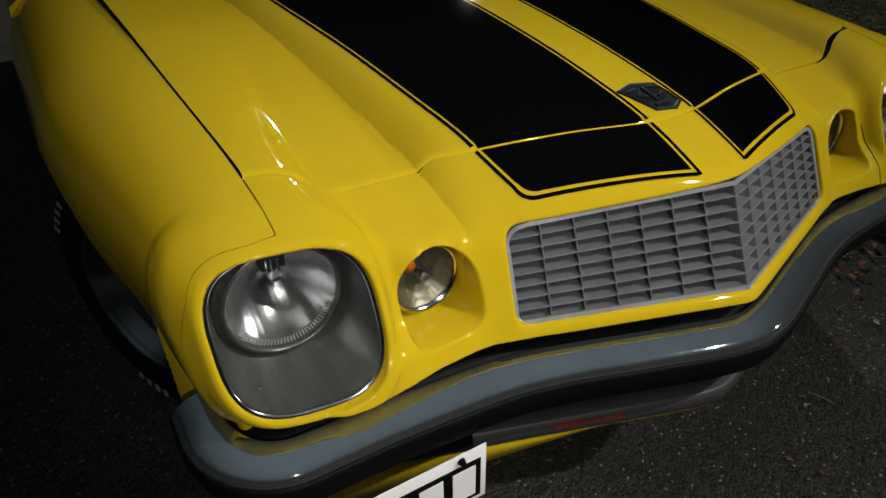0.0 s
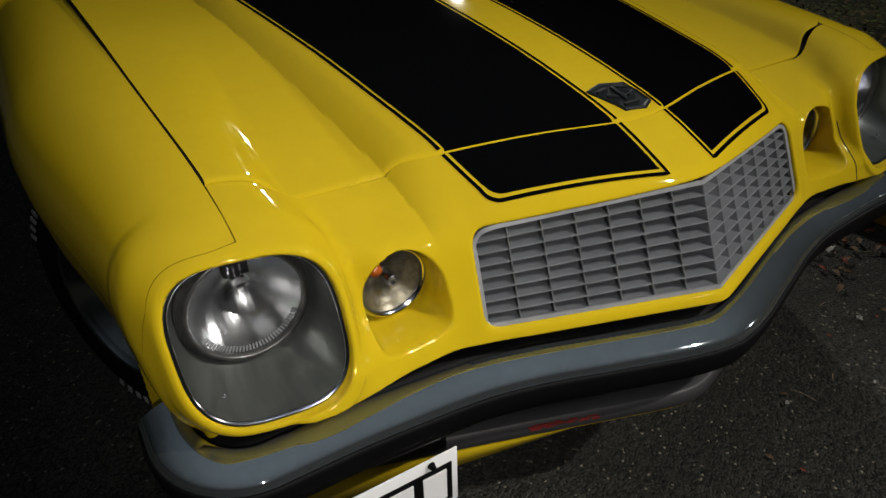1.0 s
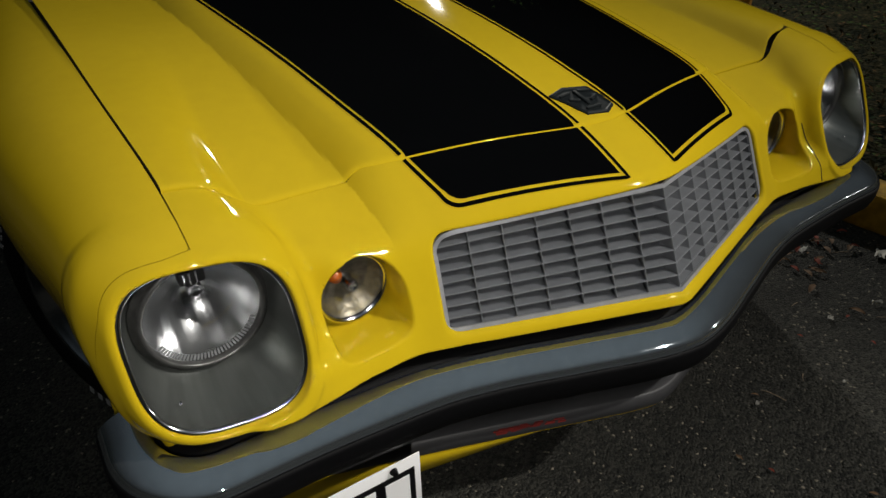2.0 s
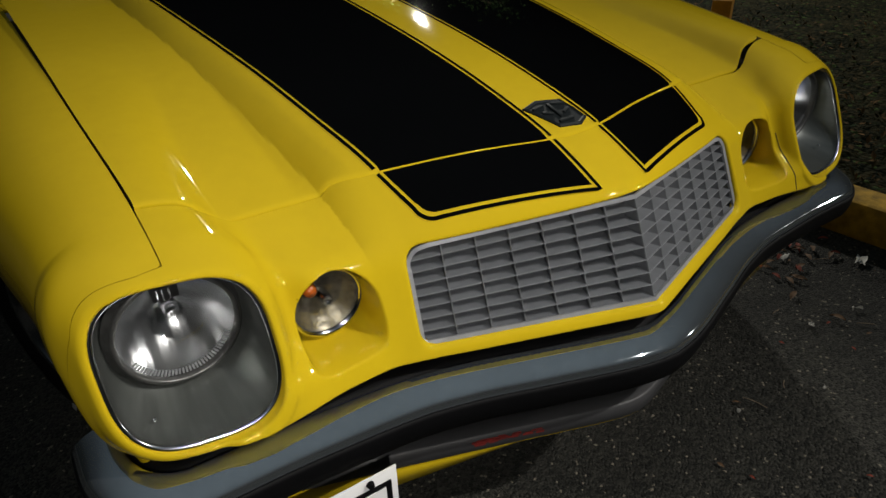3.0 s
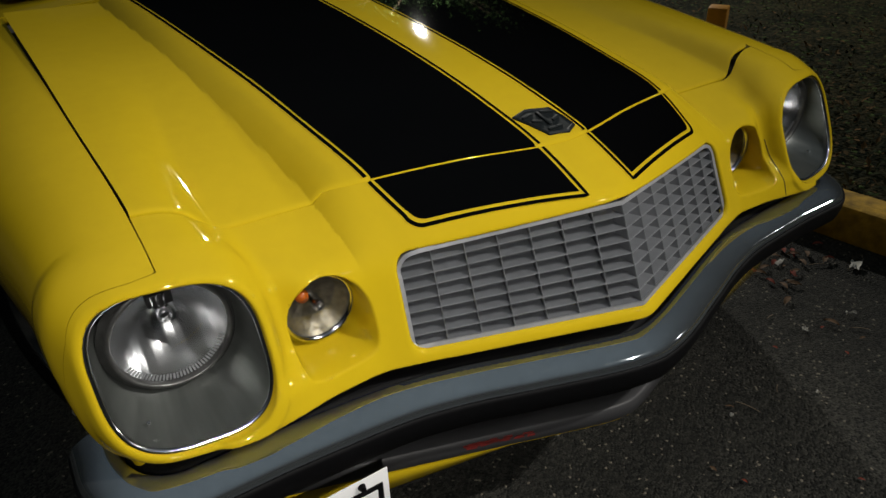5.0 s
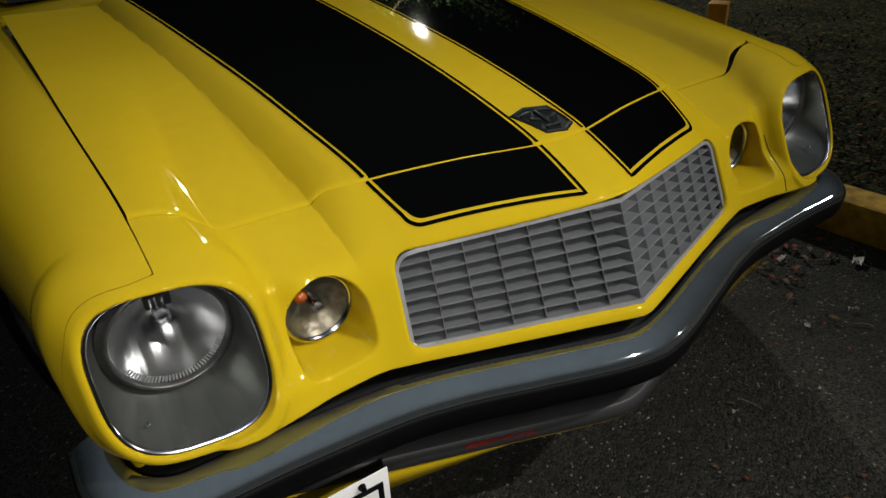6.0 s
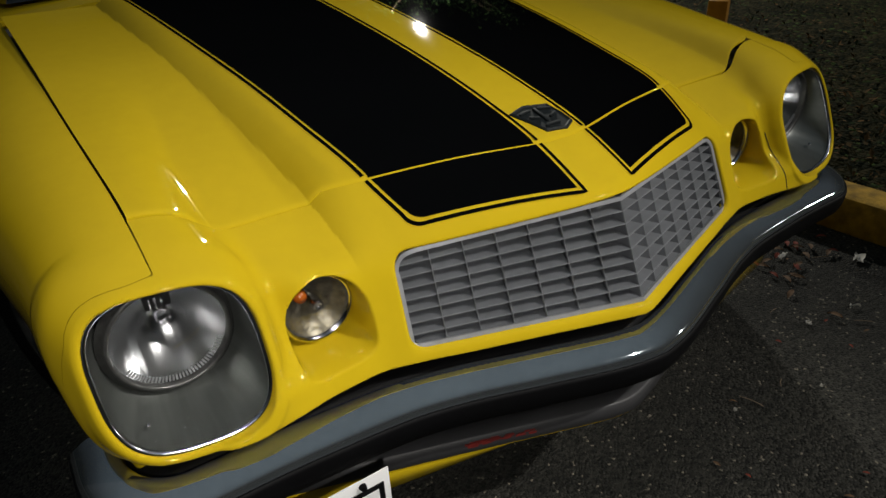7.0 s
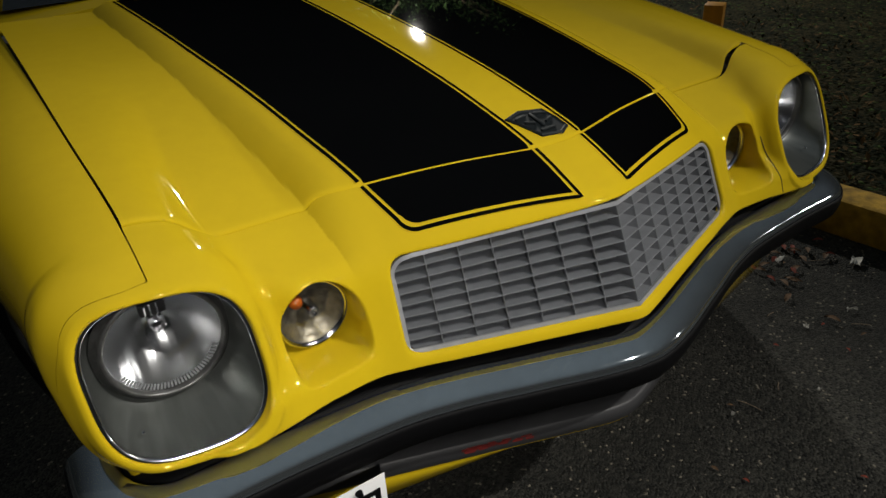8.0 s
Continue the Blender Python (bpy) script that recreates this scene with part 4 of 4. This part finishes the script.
def litter(name, me, x, y, turn, label, category, group):
    ob = new(name, me)
    ob.matrix_world = pose(x, y, 0.001, rng.uniform(-8, 8), rng.uniform(-8, 8), turn)
    return tagged(ob, label, category, group)


brown, red, paper_leaf = leaf_mesh("leaf", 0.045, 0.010, LEAF_BROWN, 0.006), leaf_mesh("leaf", 0.035, 0.009, RUST, 0.005), leaf_mesh("leaf", 0.05, 0.014, LEAF_GREEN, 0.005)
for i in range(26):
    x, y = 1.20 + rng.gauss(0, 0.10), 0.36 + rng.gauss(0, 0.10)
    if x < 1.44:
        litter("leaf", rng.choice((brown, brown, red)), x, y, rng.uniform(0, 360), "small dry brown leaf on the asphalt by the kerb", "leaf", "leaves in the gutter")
for i in range(26):
    x, y = rng.uniform(0.15, 1.4), rng.uniform(-0.5, 0.5)
    litter("leaf", rng.choice((brown, paper_leaf, red)), x, y, rng.uniform(0, 360), "small dry leaf lying on the asphalt", "leaf", "leaves on the road").scale = (0.45, 0.45, 0.45)


def scrap(x, y, w, l, turn):
    bm = bmesh.new()
    bmesh.ops.create_grid(bm, x_segments=5, y_segments=4, size=0.5)
    for v in bm.verts:
        v.co.x += rng.uniform(-0.08, 0.08)
        v.co.y += rng.uniform(-0.08, 0.08)
        v.co = Vector((v.co.x * w, v.co.y * l, rng.uniform(0, 0.012)))
    ob = part("paper_scrap", bm, PAPER, None)
    ob.matrix_world = pose(x, y, 0.002, 0, 0, turn)
    tagged(ob, "crumpled pale paper scrap on the asphalt", "litter", "paper scraps")


for row in ((1.37, 0.24, 0.05, 0.03, 20), (0.918, 0.135, 0.018, 0.014, 60), (1.19, 0.40, 0.05, 0.012, 10), (0.70, -0.04, 0.008, 0.008, 0), (0.45, 0.036, 0.008, 0.007, 0), (1.10, 0.10, 0.03, 0.008, -30)):
    scrap(*row)


def twig(x, y, length, turn):
    path = [(t * length, 0.08 * length * math.sin(3 * t + x), 0.004) for t in np.linspace(0, 1, 7)]
    verts, faces = sweep("twig", path, [(0.0013 * math.cos(a), 0.0013 * math.sin(a)) for a in np.linspace(0, 2 * math.pi, 6, endpoint=False)])
    me = mesh_of("twig", verts, faces)
    me.materials.append(TWIG)
    ob = new("twig", me)
    ob.matrix_world = pose(x, y, 0, 0, 0, turn)
    tagged(ob, "thin pale dry twig on the asphalt", "twig", "twigs on the road")


for row in ((0.50, 0.06, 0.06, -70), (1.17, 0.43, 0.07, 15), (1.25, 0.33, 0.06, -20), (0.88, 0.23, 0.03, 10), (1.03, 0.06, 0.05, -35), (0.62, 0.02, 0.03, 40), (1.32, 0.45, 0.05, 70)):
    twig(*row)

# leaf litter and short weeds on the verge, past counting
verts, faces = [], []
for i in range(9000):
    x, y = (ALONG @ Vector((0.17 + abs(rng.gauss(0, 1.3)), rng.uniform(-0.9, 4.7), 0))).xy
    z = 0.11 + 0.03 * noise.noise(Vector((x, y, 0.1)) * 2.0)
    a, l, up = rng.uniform(0, 6.28), rng.uniform(0.012, 0.04), rng.choice((0.1, 0.2, 0.9))
    w = l * 0.3
    dx, dy = math.cos(a), math.sin(a)
    k = len(verts)
    verts += [(x, y, z), (x + dx * l * 0.5 - dy * w, y + dy * l * 0.5 + dx * w, z + l * up * 0.6), (x + dx * l, y + dy * l, z + l * up), (x + dx * l * 0.5 + dy * w, y + dy * l * 0.5 - dx * w, z + l * up * 0.6 + 0.002)]
    faces.append((k, k + 1, k + 2, k + 3))
me = mesh_of("leaf_litter", verts, faces, smooth=False)
LITTER = material("leaf_litter", (0.03, 0.028, 0.012), 0.9, 0, 0, 0.9, 25, spec=0.1)
ln, ll = LITTER.node_tree.nodes, LITTER.node_tree.links
each, hue = ln.new("ShaderNodeNewGeometry"), ln.new("ShaderNodeValToRGB")
hue.color_ramp.elements[0].color, hue.color_ramp.elements[1].color = (0.014, 0.028, 0.008, 1), (0.15, 0.085, 0.035, 1)
mid = hue.color_ramp.elements.new(0.6)
mid.color = (0.05, 0.038, 0.016, 1)
ll.new(each.outputs["Random Per Island"], hue.inputs["Fac"])
ll.new(hue.outputs["Color"], ln["Principled BSDF"].inputs["Base Color"])
me.materials.append(LITTER)
tagged(new("leaf_litter", me), "fallen leaves and low weeds covering the dark verge", "leaf litter", kind="stuff")

# fine joint in the nose panel between turn lamp and headlamp, on the kerb side
path = []
for z in np.linspace(0.664, 0.545, 22):
    X = 0.5955 + 0.012 * math.sin((0.664 - z) / 0.12 * 2.2) * 0.5
    lo_y, hi_y = 0.05, 0.24
    for _ in range(30):
        m = (lo_y + hi_y) / 2
        if nose(np.array(X), np.array(m), np.array(z)) > 0:
            lo_y = m
        else:
            hi_y = m
    path.append((X, lo_y, z))
verts, faces = sweep("joint", path, [(0.0011 * math.cos(a), 0.0011 * math.sin(a)) for a in np.linspace(0, 2 * math.pi, 6, endpoint=False)], up=(0, -1, 0.1))
part_mesh("joint", mesh_of("joint", verts, faces), DARK, header, "thin dark joint in the nose panel")


# ---- tree behind the street lamp, mirrored in the bonnet ----
def tree(x, y):
    ob = thing("tree", "broad street tree with green leaves lit by a lamp", "tree", (x, y, 0))
    path = [(x + 0.05 * math.sin(z), y + 0.06 * math.cos(1.3 * z), z) for z in np.linspace(-0.03, 3.4, 12)]
    bm = bmesh.new()

    def limb(points, r0, r1):
        rings = []
        for i, p in enumerate(points):
            r = r0 + (r1 - r0) * i / (len(points) - 1)
            rings.append([bm.verts.new((p[0] + r * math.cos(a), p[1] + r * math.sin(a), p[2])) for a in np.linspace(0, 2 * math.pi, 9, endpoint=False)])
        for a, b in zip(rings, rings[1:]):
            for i in range(9):
                bm.faces.new((a[i], a[(i + 1) % 9], b[(i + 1) % 9], b[i]))
    limb(path, 0.17, 0.10)
    tips = []
    for i in range(11):
        a, up, out = rng.uniform(0, 6.28), rng.uniform(0.6, 2.8), rng.uniform(0.9, 2.2)
        pts_l = [(path[-1][0] + out * t * math.cos(a), path[-1][1] + out * t * math.sin(a), 3.2 + up * t - 0.3 * t * t) for t in np.linspace(0, 1, 7)]
        limb(pts_l, 0.07, 0.015)
        tips += pts_l[2:]
    part("trunk", bm, TWIG, ob, "grey-brown trunk with spreading limbs")
    verts, faces = [], []
    for i in range(5200):
        c = rng.choice(tips)
        p = [c[k] + rng.gauss(0, 0.34) for k in range(3)]
        a, l, tilt = rng.uniform(0, 6.28), rng.uniform(0.06, 0.13), rng.uniform(-0.9, 0.5)
        dx, dy, dz, w = math.cos(a) * l, math.sin(a) * l, tilt * l, l * 0.28
        k = len(verts)
        verts += [tuple(p), (p[0] + dx / 2 - dy / l * w, p[1] + dy / 2 + dx / l * w, p[2] + dz / 2 + 0.01), (p[0] + dx, p[1] + dy, p[2] + dz), (p[0] + dx / 2 + dy / l * w, p[1] + dy / 2 - dx / l * w, p[2] + dz / 2 - 0.01)]
        faces.append((k, k + 1, k + 2, k + 3))
    part_mesh("crown", mesh_of("crown", verts, faces, smooth=False), CROWN, ob, "loose crown of green leaves")


CROWN = material("green_foliage", (0.055, 0.105, 0.030), 0.5, 0, 0, 0.4, 6)
tree(7.0, 11.3)
